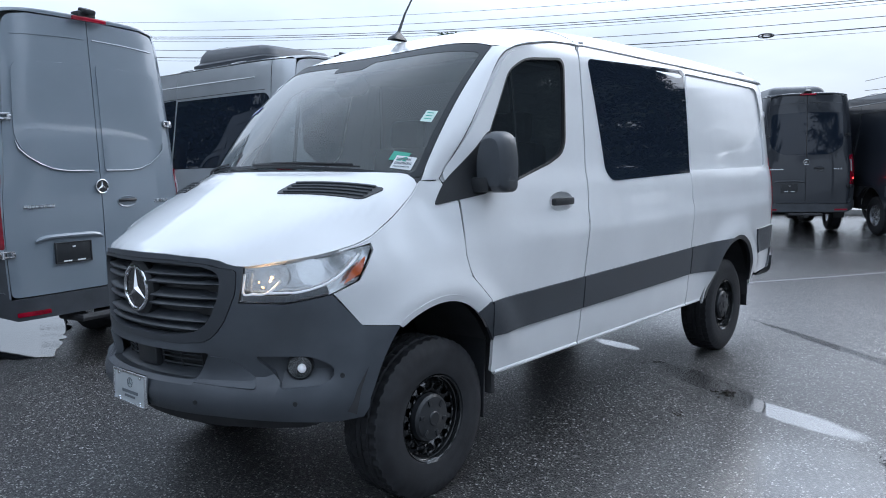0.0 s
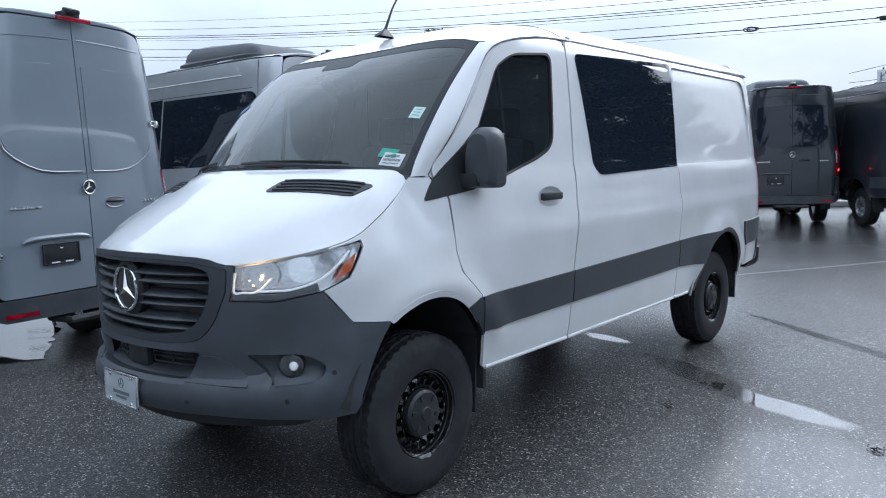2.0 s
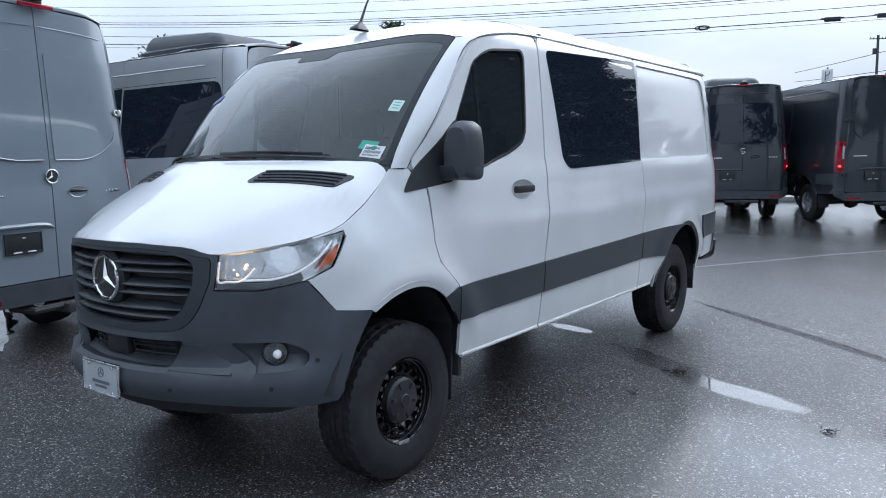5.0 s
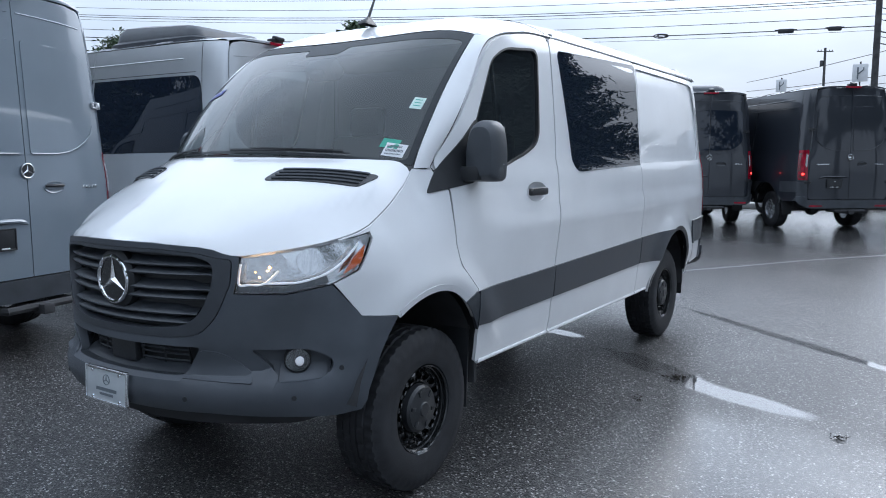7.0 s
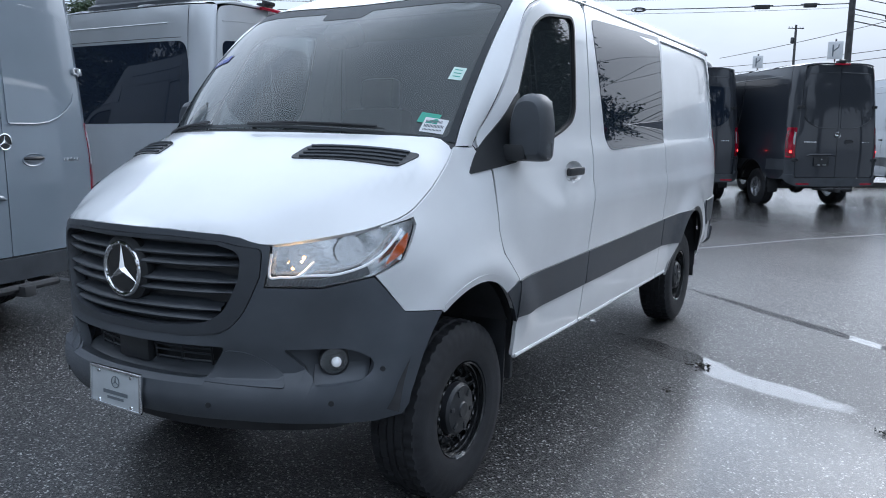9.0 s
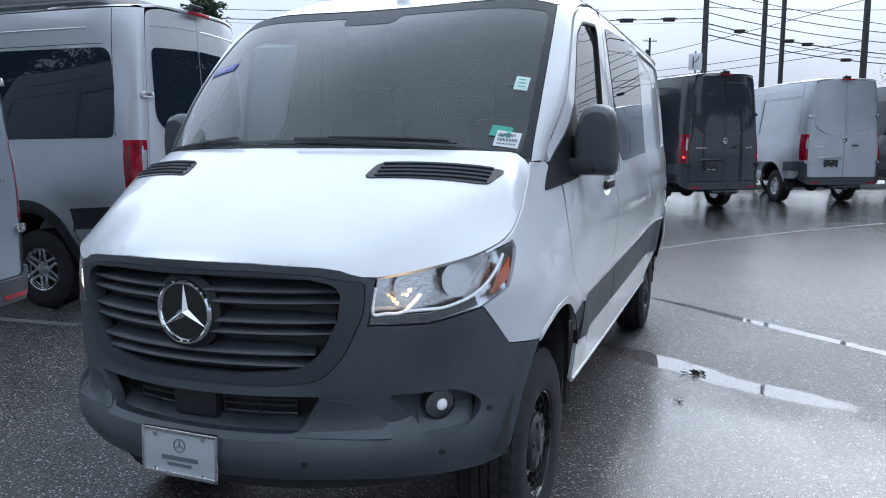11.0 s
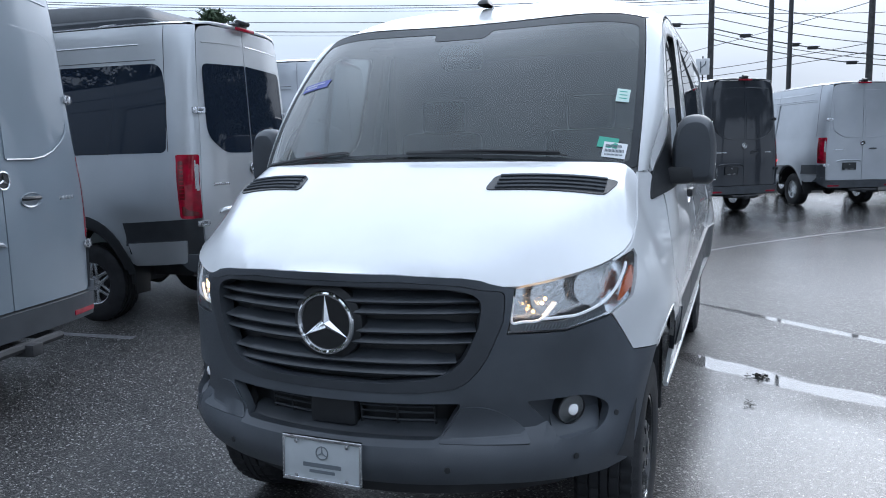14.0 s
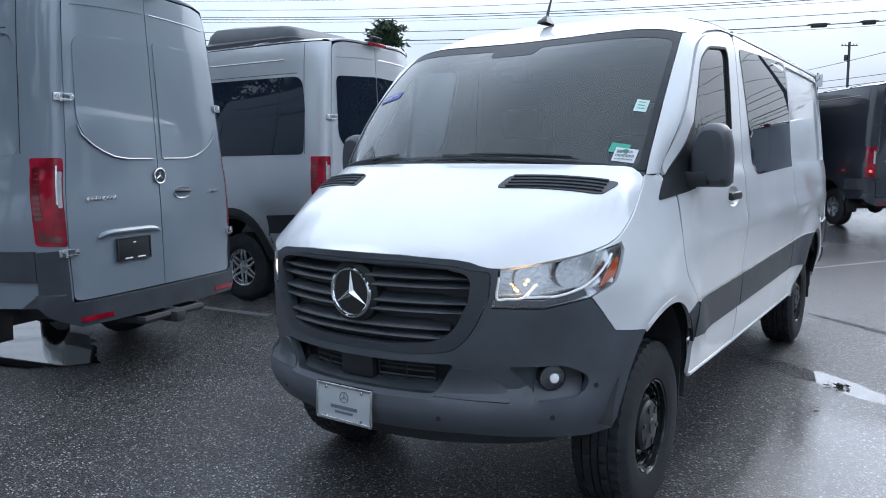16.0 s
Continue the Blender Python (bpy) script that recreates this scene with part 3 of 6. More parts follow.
def roof_shape(high):
    yc = [.40, .50, .75, 1.0, 1.4, 2.0, 3.5, 4.5, 4.75, 4.9]
    zc = [2.16, 2.205, 2.45, 2.66, 2.82, 2.87, 2.885, 2.88, 2.865, 2.84] if high else [2.16, 2.20, 2.315, 2.37, 2.418, 2.452, 2.455, 2.43, 2.40, 2.35]
    power = 3.4 if high else 4.6

    def rail(y):
        return np.interp(y, [.5, .625, .95, 1.38, 4.5, 4.9], [2.155, 2.175, 2.42, 2.792, 2.80, 2.79] if high else [2.175, 2.190, 2.25, 2.285, 2.295, 2.27])

    def z_at(s, y):
        return rail(y) + (np.interp(y, yc, zc) - rail(y)) * (1 - np.abs(s) ** power)

    def half(y):
        if high:
            return np.interp(y, [.5, .625, 1.0, 1.4, 4.2, 4.45, 4.6, 4.7, 4.78, 4.9], [.805, .812, .822, .831, .829, .813, .796, .775, .748, .70])
        return np.interp(y, [.5, .625, 1.0, 2, 4.2, 4.6, 4.78, 4.9], [.805, .812, .840, .855, .851, .836, .806, .779])
    return z_at, half, rail


def screen_edges(high):
    """The lower and upper edges of the windscreen, for s from -1 to 1."""
    z_at = roof_shape(high)[0]

    def low(s):
        return np.stack([.862 * s, -.315 + .315 * s ** 2, 1.575 - .055 * s ** 2], -1)

    def top(s):
        y = .50 + .12 * s ** 2
        return np.stack([.812 * s, y, z_at(s, y) - .004], -1)
    return low, top


def windscreen(high):
    """The bowed glass: a across it from -1 to 1, b upwards from 0 to 1."""
    low, top = screen_edges(high)

    def screen(a, b):
        a, b = np.asarray(a, float), np.asarray(b, float)
        p = low(a) * (1 - b)[..., None] + top(a) * b[..., None]
        bow = 4 * b * (1 - b)
        return p[..., 0] + .016 * bow * a, p[..., 1] - .035 * bow, p[..., 2] + .03 * bow
    return screen


def wheel(van, x, y, side, alloy, fine):
    """A wheel with tyre, rim and hub cap, its outer face towards side."""
    sides = 72 if fine else 40
    hub = new("wheel")
    hub.parent = van
    hub.location = (x * side, y, TYRE)
    if side < 0:
        hub.rotation_euler = (0, 0, math.pi)
    w, R = .113, .385
    cols = [(.205, -w + .02, 0), (.213, -w, 0), (.250, -w - .010, 0), (.262, -w - .009, 0), (.30, -w - .012, 0), (.345, -w - .006, 0), (.366, -w + .010, 1)]
    for c0, c1, kind in ((-.097, -.061, 1), (-.052, -.021, 2), (-.012, .012, 0), (.021, .052, 2), (.061, .097, 1)):
        drop = .006 if kind == 1 else 0
        cols += [(R - .012, c0 - .003, 0), (R - drop, c0, kind), (R, c1, kind) if c1 < .09 else (R - .006, c1, kind), (R - .012, c1 + .003, 0)]
    cols += [(.366, w - .010, 1), (.345, w + .006, 0), (.30, w + .012, 0), (.262, w + .009, 0), (.250, w + .010, 0), (.213, w, 0), (.205, w - .02, 0)]
    around = 180 if fine else 72
    q = np.arange(around) * 2 * np.pi / around
    verts = []
    for r, h, kind in cols:
        cut = np.where((np.arange(around) + (2 if h > 0 else 0)) % 4 == 0, .009, 0) if kind == 1 else np.where((np.arange(around) + (1 if h > 0 else 3)) % 6 == 0, .008, 0) if kind == 2 else 0 * q
        verts += list(zip(0 * q + h, (r - cut) * np.cos(q), (r - cut) * np.sin(q)))
    faces = [(i * around + k, i * around + (k + 1) % around, (i + 1) * around + (k + 1) % around, (i + 1) * around + k) for i in range(len(cols) - 1) for k in range(around)]
    link_mesh("tyre", verts, faces, RUBBER, hub, "black tyre with blocky wet tread", angle=40)
    bm = bmesh.new()
    lathe(bm, [(.197, -.10), (.212, -.10), (.212, .100), (.206, .110), (.200, .106), (.197, .085), (.192, .083), (.190, .060), (.184, .056), (.181, .02)], (0, 0, 0), sides)
    mat = ALLOY if alloy else STEEL_BLACK
    if alloy:
        for k in range(6):
            turn = Matrix.Rotation(2 * math.pi * k / 6, 3, "X")
            for sgn in (-.028, .028):
                box(bm, (.03, .03, .155), turn @ Vector((.075, sgn * 1.0, .125)), turn @ Matrix.Rotation(sgn * 3, 3, "X"), bevel=.006)
        lathe(bm, [(.075, .05), (.07, .085), (.03, .092), (.0, .092)], (0, 0, 0), 24)
        part("rim", bm, mat, hub, "silver six-spoke alloy rim")
        bm = bmesh.new()
        lathe(bm, [(.19, .03), (.06, .035), (.0, .035)], (0, 0, 0), 24)
        part("brake_disc", bm, DARK, hub)
    else:
        part("rim", bm, mat, hub, "black steel rim")
        flat = lambda u, v: (0 * u + .052 + .03 * np.exp(-((np.hypot(u, v) - .155) / .03) ** 2), u, v)
        holes = [ring_points(.154 * math.cos(q), .154 * math.sin(q), .0205, n=12) for q in (2 * math.pi * k / 16 for k in range(16))]
        disc = panel("wheel_disc", ring_points(0, 0, .187, n=48), flat, mat, hub, holes=holes, step=.03, depth=-.006, angle=50)
        bm = bmesh.new()
        lathe(bm, [(.115, .065), (.112, .092), (.10, .104), (.06, .108), (.035, .112), (.03, .118), (0, .118)], (0, 0, 0), 40)
        for k in range(6):
            turn = Matrix.Rotation(2 * math.pi * k / 6 + .3, 3, "X")
            box(bm, (.012, .018, .03), turn @ Vector((.106, 0, .08)), turn, bevel=.003)
        part("hub_cap", bm, PLASTIC2, hub, "satin black plastic hub cap")
        if fine:
            bm = bmesh.new()
            box(bm, (.014, .080, .018), (.109, -.02 * side, -.201), Matrix.Rotation(-.1, 3, "X"), bevel=.003)
            part("balance_weight", bm, ALLOY, hub, "bright metal balance weight")
        bm = bmesh.new()
        lathe(bm, [(.19, .0), (.06, .01), (.0, .01)], (0, 0, 0), 24)
        part("brake_disc", bm, DARK, hub)


def mirror_of(van, side):
    """A tall door mirror on its arm; axes of the van."""
    hold = new("door_mirror")
    hold.parent = van
    bm = bmesh.new()
    prof = rounded([(-.088, -.135, .03), (.082, -.135, .03), (.092, .02, .08), (.065, .155, .06), (-.05, .155, .05), (-.09, .04, .08)], 6)
    cx, cy, cz = 1.055, .33, 1.575
    rings = []
    for d, k in ((-.075, .55), (-.068, .78), (-.045, .93), (-.01, 1.0), (.04, 1.0), (.055, .97)):
        rings.append([bm.verts.new((side * (cx + a * k), cy + d, cz + b * k)) for a, b in prof])
    for r, s in zip(rings, rings[1:]):
        for i in range(len(r)):
            bm.faces.new((r[i], r[(i + 1) % len(r)], s[(i + 1) % len(r)], s[i]))
    bm.faces.new(rings[0][::-1])
    bm.faces.new(rings[-1])
    part("mirror_housing", bm, GRILLE, hold, "dark grey plastic mirror housing")
    bm = bmesh.new()
    box(bm, (.15, .10, .075), (side * .985, .30, 1.478), Matrix.Rotation(side * -.06, 3, "Y"), bevel=.02)
    part("mirror_arm", bm, PLASTIC2, hold, "black plastic mirror arm")
    bm = bmesh.new()
    box(bm, (.14, .006, .23), (side * cx, cy + .058, cz + .01), bevel=.002)
    part("mirror_glass", bm, CHROME, hold, "mirror glass")
    bm = bmesh.new()
    box(bm, (.02, .05, .07), (side * (cx + .085), cy - .005, cz - .085), bevel=.008)
    part("indicator_lamp", bm, LENS, hold, "clear indicator lens")


def star_badge(van, at, normal_y, r, parent_name="badge"):
    """A round three-armed emblem as a plain chrome shape."""
    hold = new(parent_name)
    hold.parent = van
    hold.location = at
    bm = bmesh.new()
    tube(bm, [(r * math.cos(q), 0, r * math.sin(q)) for q in (2 * math.pi * k / 40 for k in range(40))], r * .085, 8, closed=True)
    part("chrome_ring", bm, CHROME, hold, "chrome ring")
    bm = bmesh.new()
    for k in range(3):
        q = math.pi / 2 + 2 * math.pi * k / 3
        d, e = Vector((math.cos(q), 0, math.sin(q))), Vector((-math.sin(q), 0, math.cos(q)))
        n = Vector((0, normal_y, 0))
        tip, l, rr, c = d * r * .95, e * r * .15 + d * r * .08, -e * r * .15 + d * r * .08, n * r * .13
        v = [bm.verts.new(p) for p in (tip, l, rr, c, Vector((0, 0, 0)) - d * r * .05)]
        for f in ((0, 1, 3), (0, 3, 2), (1, 4, 3), (4, 2, 3)):
            bm.faces.new([v[i] for i in f])
    part("emblem", bm, CHROME, hold, "chrome three-armed emblem", angle=10)
    bm = bmesh.new()
    lathe(bm, [(r * 1.0, 0), (r * .98, .004 * normal_y)], (0, -.006 * normal_y, 0), 40, "y")
    part("emblem_disc", bm, STEEL_BLACK, hold, "black disc")


def dark_plate(van, at, parent_label):
    hold = new("number_plate")
    hold.parent = van
    hold.location = at
    bm = bmesh.new()
    box(bm, (.31, .008, .165), (0, 0, 0), bevel=.004)
    part("plate_panel", bm, PLATEDARK, hold, parent_label)
    bm = bmesh.new()
    for z in (-.078, .078):
        box(bm, (.315, .014, .012), (0, .002, z), bevel=.003)
    for x in (-.153, .153):
        box(bm, (.012, .014, .165), (x, .002, 0), bevel=.003)
    part("plate_frame", bm, PLASTIC2, hold)
    for x in (-.06, .06, 0):
        bm = bmesh.new()
        box(bm, (.07 if x else .025, .006, .010), (x, .008, -.066 if x else .045), bevel=.002)
        part("print_bar", bm, LABEL, hold, "white bar of unreadable print")


def build_van(label, paint, m, high=True, alloy=True, windows="cargo", air=None, fine=False, lit_tail=False, dark_sill=False, size=1.0, paint_name="", group="parked vans"):
    van = thing("van", label, "van", m, group)
    van.scale = (size, size, size)
    step = .055 if fine else .11
    side_surf = lambda u, z: skin(u, z, high)
    nose = lambda s, z: on_front(s, z, high)
    tail = lambda s, z: on_rear(s, z, high)
    z_at, half, rail = roof_shape(high)
    low, top = screen_edges(high)
    z_side = 2.785 if high else 2.264
    arch = lambda c, af, ar, b, q0, q1, n=16: [(c + (af if math.cos(q) < 0 else ar) * math.cos(q), .40 + b * math.sin(q)) for q in np.radians(np.linspace(q0, q1, n))]

    # nose: bumper with openings
    a0, a1, a2 = uy(-.435) - U0, uy(-.272) - U0, uy(-.545) - U0
    tip = uy(-.355) - U0
    half_out = [(.5, .535), (.85, .507), (.98, .495), (uy(-.465) - U0, .503), (uy(-.425) - U0, .545), (uy(-.392) - U0, .63), (uy(-.355) - U0, .735), (uy(-.315) - U0, .815), (uy(-.277) - U0, .875), (a1, .885), (a0, .905), (a2, 1.045), (.80, 1.013), (.598, 1.020), (.634, bonnet_edge(U0 + .634) - .005), (.560, bonnet_edge(U0 + .560) + .012), (.53, 1.196), (.47, 1.206), (.25, 1.219)]
    outline = [(0, .545), *half_out, (0, 1.222), *[(-s, z) for s, z in half_out[::-1]]]
    mirrored = lambda pts: pts + [(-p[0], *p[1:]) for p in pts[::-1]]
    grille = rounded(mirrored([(.28, 1.196), (.46, 1.182), (.53, 1.166, .02), (.604, 1.158, .02), (.588, 1.06), (.528, .925, .08), (.455, .852, .08), (.30, .836)]))
    opening = rounded(mirrored([(.28, 1.180), (.44, 1.170), (.528, 1.145, .05), (.508, 1.045), (.458, .935, .09), (.385, .888, .08), (.2, .868)]))
    intake = rounded([(-.455, .803, .02), (.455, .803, .02), (.372, .684, .02), (-.372, .684, .02)])
    fog = rounded([(.66, .797, .02), (.90, .792, .05), (.995, .735, .05), (.965, .668, .04), (.79, .660, .04)])
    fog_r = [(-s, z) for s, z in fog]
    bumper = panel("front_bumper", outline, nose, BUMPER, van, holes=[grille, intake, fog, fog_r], step=step * .7, depth=.034, label="dark grey textured plastic front bumper")
    panel("under_tray", rounded(mirrored([(.55, .58), (1.0, .56), (1.02, .49), (.85, .455, .05)])), nose, DARK, bumper, lift=-.075, depth=.03, step=.12)
    gr = new("grille")
    gr.parent = van
    panel("grille_back", grille, nose, PLASTIC2, gr, lift=-.06, step=.12)
    panel("grille_surround", [(s * .994, 1.02 + (z - 1.02) * .992) for s, z in grille], nose, GRILLE, gr, holes=[opening], lift=.003, depth=.05, step=.04)
    for zc, w in ((1.115, .522), (1.018, .502), (.918, .438)):
        for dz in ((.016, -.020) if fine else (0,)):
            s = np.linspace(-w, w, 31)
            rows = []
            for lift, h in ((-.075, .040), (-.030, .012), (-.014, .006), (-.010, -.001), (-.016, -.008), (-.075, -.012)):
                rows.append([spot(nose, float(a), zc + dz + h * (1 - .35 * (abs(a) / w > .86)), lift)[0] for a in s])
            sheet("grille_slat", np.array(rows), GRILLE, gr, angle=50)
    bm = bmesh.new()
    lathe(bm, [(.128, .0), (.126, -.028), (.105, -.038), (0, -.038)], (0, -.914, 1.055), 40, "y")
    part("badge_base", bm, PLASTIC2, gr, "black badge base")
    star_badge(van, (0, -.957, 1.055), -1, .097, "front_badge")
    back = panel("intake_back", [(s * 1.1, z) for s, z in rounded([(-.45, .83), (.45, .83), (.42, .66), (-.42, .66)])], nose, PLASTIC2, bumper, lift=-.085, step=.1)
    sill = np.array([[spot(nose, float(s), .684 + .012 * k, -.028 * k)[0] for s in np.linspace(-.40, .40, 21)] for k in range(4)])
    sheet("intake_sill", sill, GRILLE, bumper)
    bm = bmesh.new()
    box(bm, (.17, .05, .11), spot(nose, -.01, .745, -.06)[0], bevel=.012)
    part("radar_box", bm, PLASTIC2, bumper, "black sensor cover in the intake")
    for s0, s1 in ((-.30, -.11), (.09, .36)):
        for z in (.722, .740, .758, .776):
            pts = [spot(nose, float(s), z, -.062)[0] for s in np.linspace(s0, s1, 7)]
            bm = bmesh.new()
            tube(bm, pts, .0042, 6)
            part("intake_slat", bm, PLASTIC, bumper)
        for sx in (s0, .5 * (s0 + s1), s1):
            bm = bmesh.new()
            tube(bm, [spot(nose, sx, z, -.066)[0] for z in (.70, .79)], .005, 6)
            part("intake_bar", bm, PLASTIC2, bumper)
    for sg in (1, -1):
        wing = rounded([(.378 * sg, .676, .01), (.69 * sg, .664, .01), (.625 * sg, .735, .06), (.54 * sg, .788, .06), (.452 * sg, .792, .02)])
        panel("bumper_wing", wing, nose, BUMPER, bumper, lift=.005, depth=.02, step=.04)
        def bowl(u, v):
            p = [spot(nose, float(a), float(b), -.012 - .040 * float(np.clip((b - .655) / .06, 0, 1)) * float(np.clip((abs(a) - .655) / .12, 0, 1)))[0] for a, b in zip(np.ravel(u), np.ravel(v))]
            return tuple(np.array([q[k] for q in p]).reshape(np.shape(u)) for k in range(3))
        panel("fog_recess", [(s * sg, z) for s, z in fog], bowl, BUMPER, bumper, step=.04)
        c, n = spot(nose, .838 * sg, .737, -.022)
        lamp = new("fog_lamp")
        lamp.parent = van
        bm = bmesh.new()
        q = n.to_track_quat("X", "Z").to_matrix()
        lathe(bm, [(.056, -.03), (.054, .004), (.051, .006), (.049, 0)], (0, 0, 0), 28)
        bmesh.ops.transform(bm, matrix=Matrix.Translation(c) @ q.to_4x4(), verts=bm.verts)
        part("fog_lamp_ring", bm, PLASTIC2, lamp)
        bm = bmesh.new()
        lathe(bm, [(.05, .0), (.035, -.018), (.012, -.024), (0, -.024)], (0, 0, 0), 28)
        bmesh.ops.transform(bm, matrix=Matrix.Translation(c) @ q.to_4x4(), verts=bm.verts)
        part("fog_reflector", bm, BOWL, lamp, "silver reflector bowl")
        bm = bmesh.new()
        lathe(bm, [(.05, .004), (.03, .014), (0, .017)], (0, 0, 0), 28)
        bmesh.ops.transform(bm, matrix=Matrix.Translation(c) @ q.to_4x4(), verts=bm.verts)
        part("fog_lens", bm, LENS, lamp, "clear lens")
        # weakly glowing cap put in for the bright reflection inside the fog lens
        bm = bmesh.new()
        bmesh.ops.create_icosphere(bm, subdivisions=2, radius=.019, matrix=Matrix.Translation(c + n * .001 + q @ Vector((0, .008 * sg, -.004))) @ q.to_4x4() @ Matrix.Diagonal((.7, 1.0, 1.1, 1)))
        part("fog_highlight_cap", bm, GUIDE if fine else CHROME, lamp, "bright cap in place of a lens reflection")
        for s, z in ((1.02, .70), (.42, .60), (.86, .60)):
            p, n2 = spot(nose, s * sg, z, .001)
            bm = bmesh.new()
            lathe(bm, [(.011, 0), (.010, .003), (0, .003)], (0, 0, 0), 14)
            bmesh.ops.transform(bm, matrix=Matrix.Translation(p) @ n2.to_track_quat("X", "Z").to_matrix().to_4x4(), verts=bm.verts)
            part("parking_sensor", bm, PLASTIC2, bumper)

        # headlight
        hl = new("headlight")
        hl.parent = van
        up = lambda s: lamp_edge(U0 + s) + .003
        lamp_out = [(.604, 1.025), (.80, 1.018), (a2 - .008, 1.05), (1.10, 1.10), (tip - .01, up(tip) - .012), (tip - .02, up(tip - .02)), *[(float(s), up(float(s))) for s in np.linspace(tip - .1, .644, 6)]]
        flip_s = lambda pts: [(s * sg, z) for s, z in pts]
        panel("lamp_bowl", flip_s(lamp_out), nose, REFLECTOR, hl, lift=-.055, step=.05, depth=-.05, label="silver reflector housing")
        panel("lamp_lens", flip_s(lamp_out), nose, LENS, hl, lift=-.001, step=.05, depth=.004, label="clear headlight lens with rain drops")
        panel("lamp_skirt", flip_s(rounded([(.612, 1.028), (.80, 1.021), (a2 - .012, 1.056), (a2 - .02, 1.085), (.80, 1.046), (.612, 1.054)])), nose, SKIRT, hl, lift=-.012, step=.05, depth=.01)
        if fine:
            for s in np.linspace(.66, .95, 26):
                z0 = float(np.interp(s, [.61, .80, a2], [1.03, 1.023, 1.058]))
                p0, p1 = spot(nose, s * sg, z0, -.006)[0], spot(nose, (s + .010) * sg, z0 + .020, -.006)[0]
                bm = bmesh.new()
                tube(bm, [p0, p1], .0028, 5)
                part("lamp_rib", bm, INK, hl)
        path = [(.632, 1.14), (.618, 1.06), (.66, 1.056), (.72, 1.06), (.78, 1.11), (.80, 1.06), (.86, 1.062), (.95, 1.085), (1.02, 1.12), (1.08, 1.165), (tip - .07, up(tip - .07) - .02)]
        for seg in (path[:5], path[3:4] + path[5:]):
            dense = []
            for i in range(len(seg) - 1):
                for t in np.linspace(0, 1, 6, endpoint=False):
                    p, b = seg[max(i - 1, 0)], seg[i]
                    c2, d = seg[i + 1], seg[min(i + 2, len(seg) - 1)]
                    dense.append(tuple(0.5 * (2 * b[k] + (c2[k] - p[k]) * t + (2 * p[k] - 5 * b[k] + 4 * c2[k] - d[k]) * t ** 2 + (3 * b[k] - p[k] - 3 * c2[k] + d[k]) * t ** 3) for k in range(2)))
            dense.append(seg[-1])
            bm = bmesh.new()
            tube(bm, [spot(nose, s * sg, z, -.014)[0] for s, z in dense], .005, 8)
            part("light_strip", bm, GUIDE if fine else LABEL, hl, "white light guide strip")
        panel("amber_marker", flip_s(rounded([(1.04, 1.085, .01), (1.125, 1.13, .01), (tip - .04, 1.205, .02), (1.09, 1.15, .01)])), nose, AMBER, hl, lift=-.010, step=.04, depth=.01, label="amber side marker")
        for s, z, r, mat in ((.755, 1.13, .062, REFLECTOR), (.915, 1.145, .055, REFLECTOR)):
            c, n = spot(nose, s * sg, z, -.045)
            bm = bmesh.new()
            lathe(bm, [(r, .022), (r * .9, .008), (r * .6, -.006), (r * .25, -.012), (0, -.012)], (0, 0, 0), 24)
            bmesh.ops.transform(bm, matrix=Matrix.Translation(c) @ n.to_track_quat("X", "Z").to_matrix().to_4x4(), verts=bm.verts)
            part("lamp_reflector", bm, mat, hl, "bright faceted reflector")
        # warm bulbs first; the tiny glowing beads stand in for reflector sparkles
        for s, z, r in ((.745, 1.125, .010), (.70, 1.085, .006), (.72, 1.14, .004), (.765, 1.145, .004), (.735, 1.10, .004), (.77, 1.115, .003), (.71, 1.12, .003), (.75, 1.155, .003), (.685, 1.105, .003)):
            c, n = spot(nose, s * sg, z, -.03)
            bm = bmesh.new()
            bmesh.ops.create_icosphere(bm, subdivisions=2, radius=r, matrix=Matrix.Translation(c))
            part("bulb_and_sparkle", bm, BULB_SPARKLE if fine else REFLECTOR, hl, "glowing warm bead for the bulb and its added sparkles" if fine else "")
        if fine:
            glow = bpy.data.lights.new("headlight_glow", "POINT")
            glow.energy, glow.color, glow.shadow_soft_size = 0.5, (1.0, 0.60, 0.27), .012
            gl = new("headlight_glow", glow)
            gl.parent = hl
            gl.location = spot(nose, .735 * sg, 1.11, -.022)[0]

        # fender
        hood_u = [float(u) for u in np.linspace(uy(-.50), uy(-.02), 12)]
        fender = [(uy(-.437), .909), (uy(-.275), .889), *arch(0, .50, .45, .553, 121, 42, 14), (.335, .915, .0), (.198, 1.045), (.168, 1.15), (.166, 1.40), (.09, 1.50), (-.01, 1.505), *[(u, bonnet_edge(u) - .002) for u in hood_u[::-1]], *[(uy(y), lamp_edge(uy(y)) + .008) for y in (-.485, -.44, -.40, -.362)], (uy(-.358), 1.222), (U0 + 1.112, 1.098), (uy(-.54), 1.05)]
        panel("front_fender", [p[:2] for p in fender], side_surf, paint, van, side=sg, step=step * .6, label=paint_name + " front fender")

        # front door
        door_out = rounded([(.394, .525, .02), (1.212, .525, .02), (1.236, .9), (1.264, 1.2), (1.305, 1.6), (1.372, 2.262, .08), (1.10, 2.25, .1), (.80, 2.198, .14), (.635, 2.135, .12), (.10, 1.53, .05), (.176, 1.40), (.174, 1.15), (.205, 1.045, .05), (.342, .915), (.385, .72)])
        win = rounded([(.22, 1.43, .02), (.58, 1.485, .05), (.93, 1.575, .05), (1.10, 1.64, .10), (1.195, 2.170, .07), (.80, 2.135, .12), (.645, 2.055, .05)])
        cup = [(1.0 + .125 * math.cos(q), 1.366 + .055 * math.sin(q)) for q in np.linspace(0, 2 * np.pi, 24, endpoint=False)]
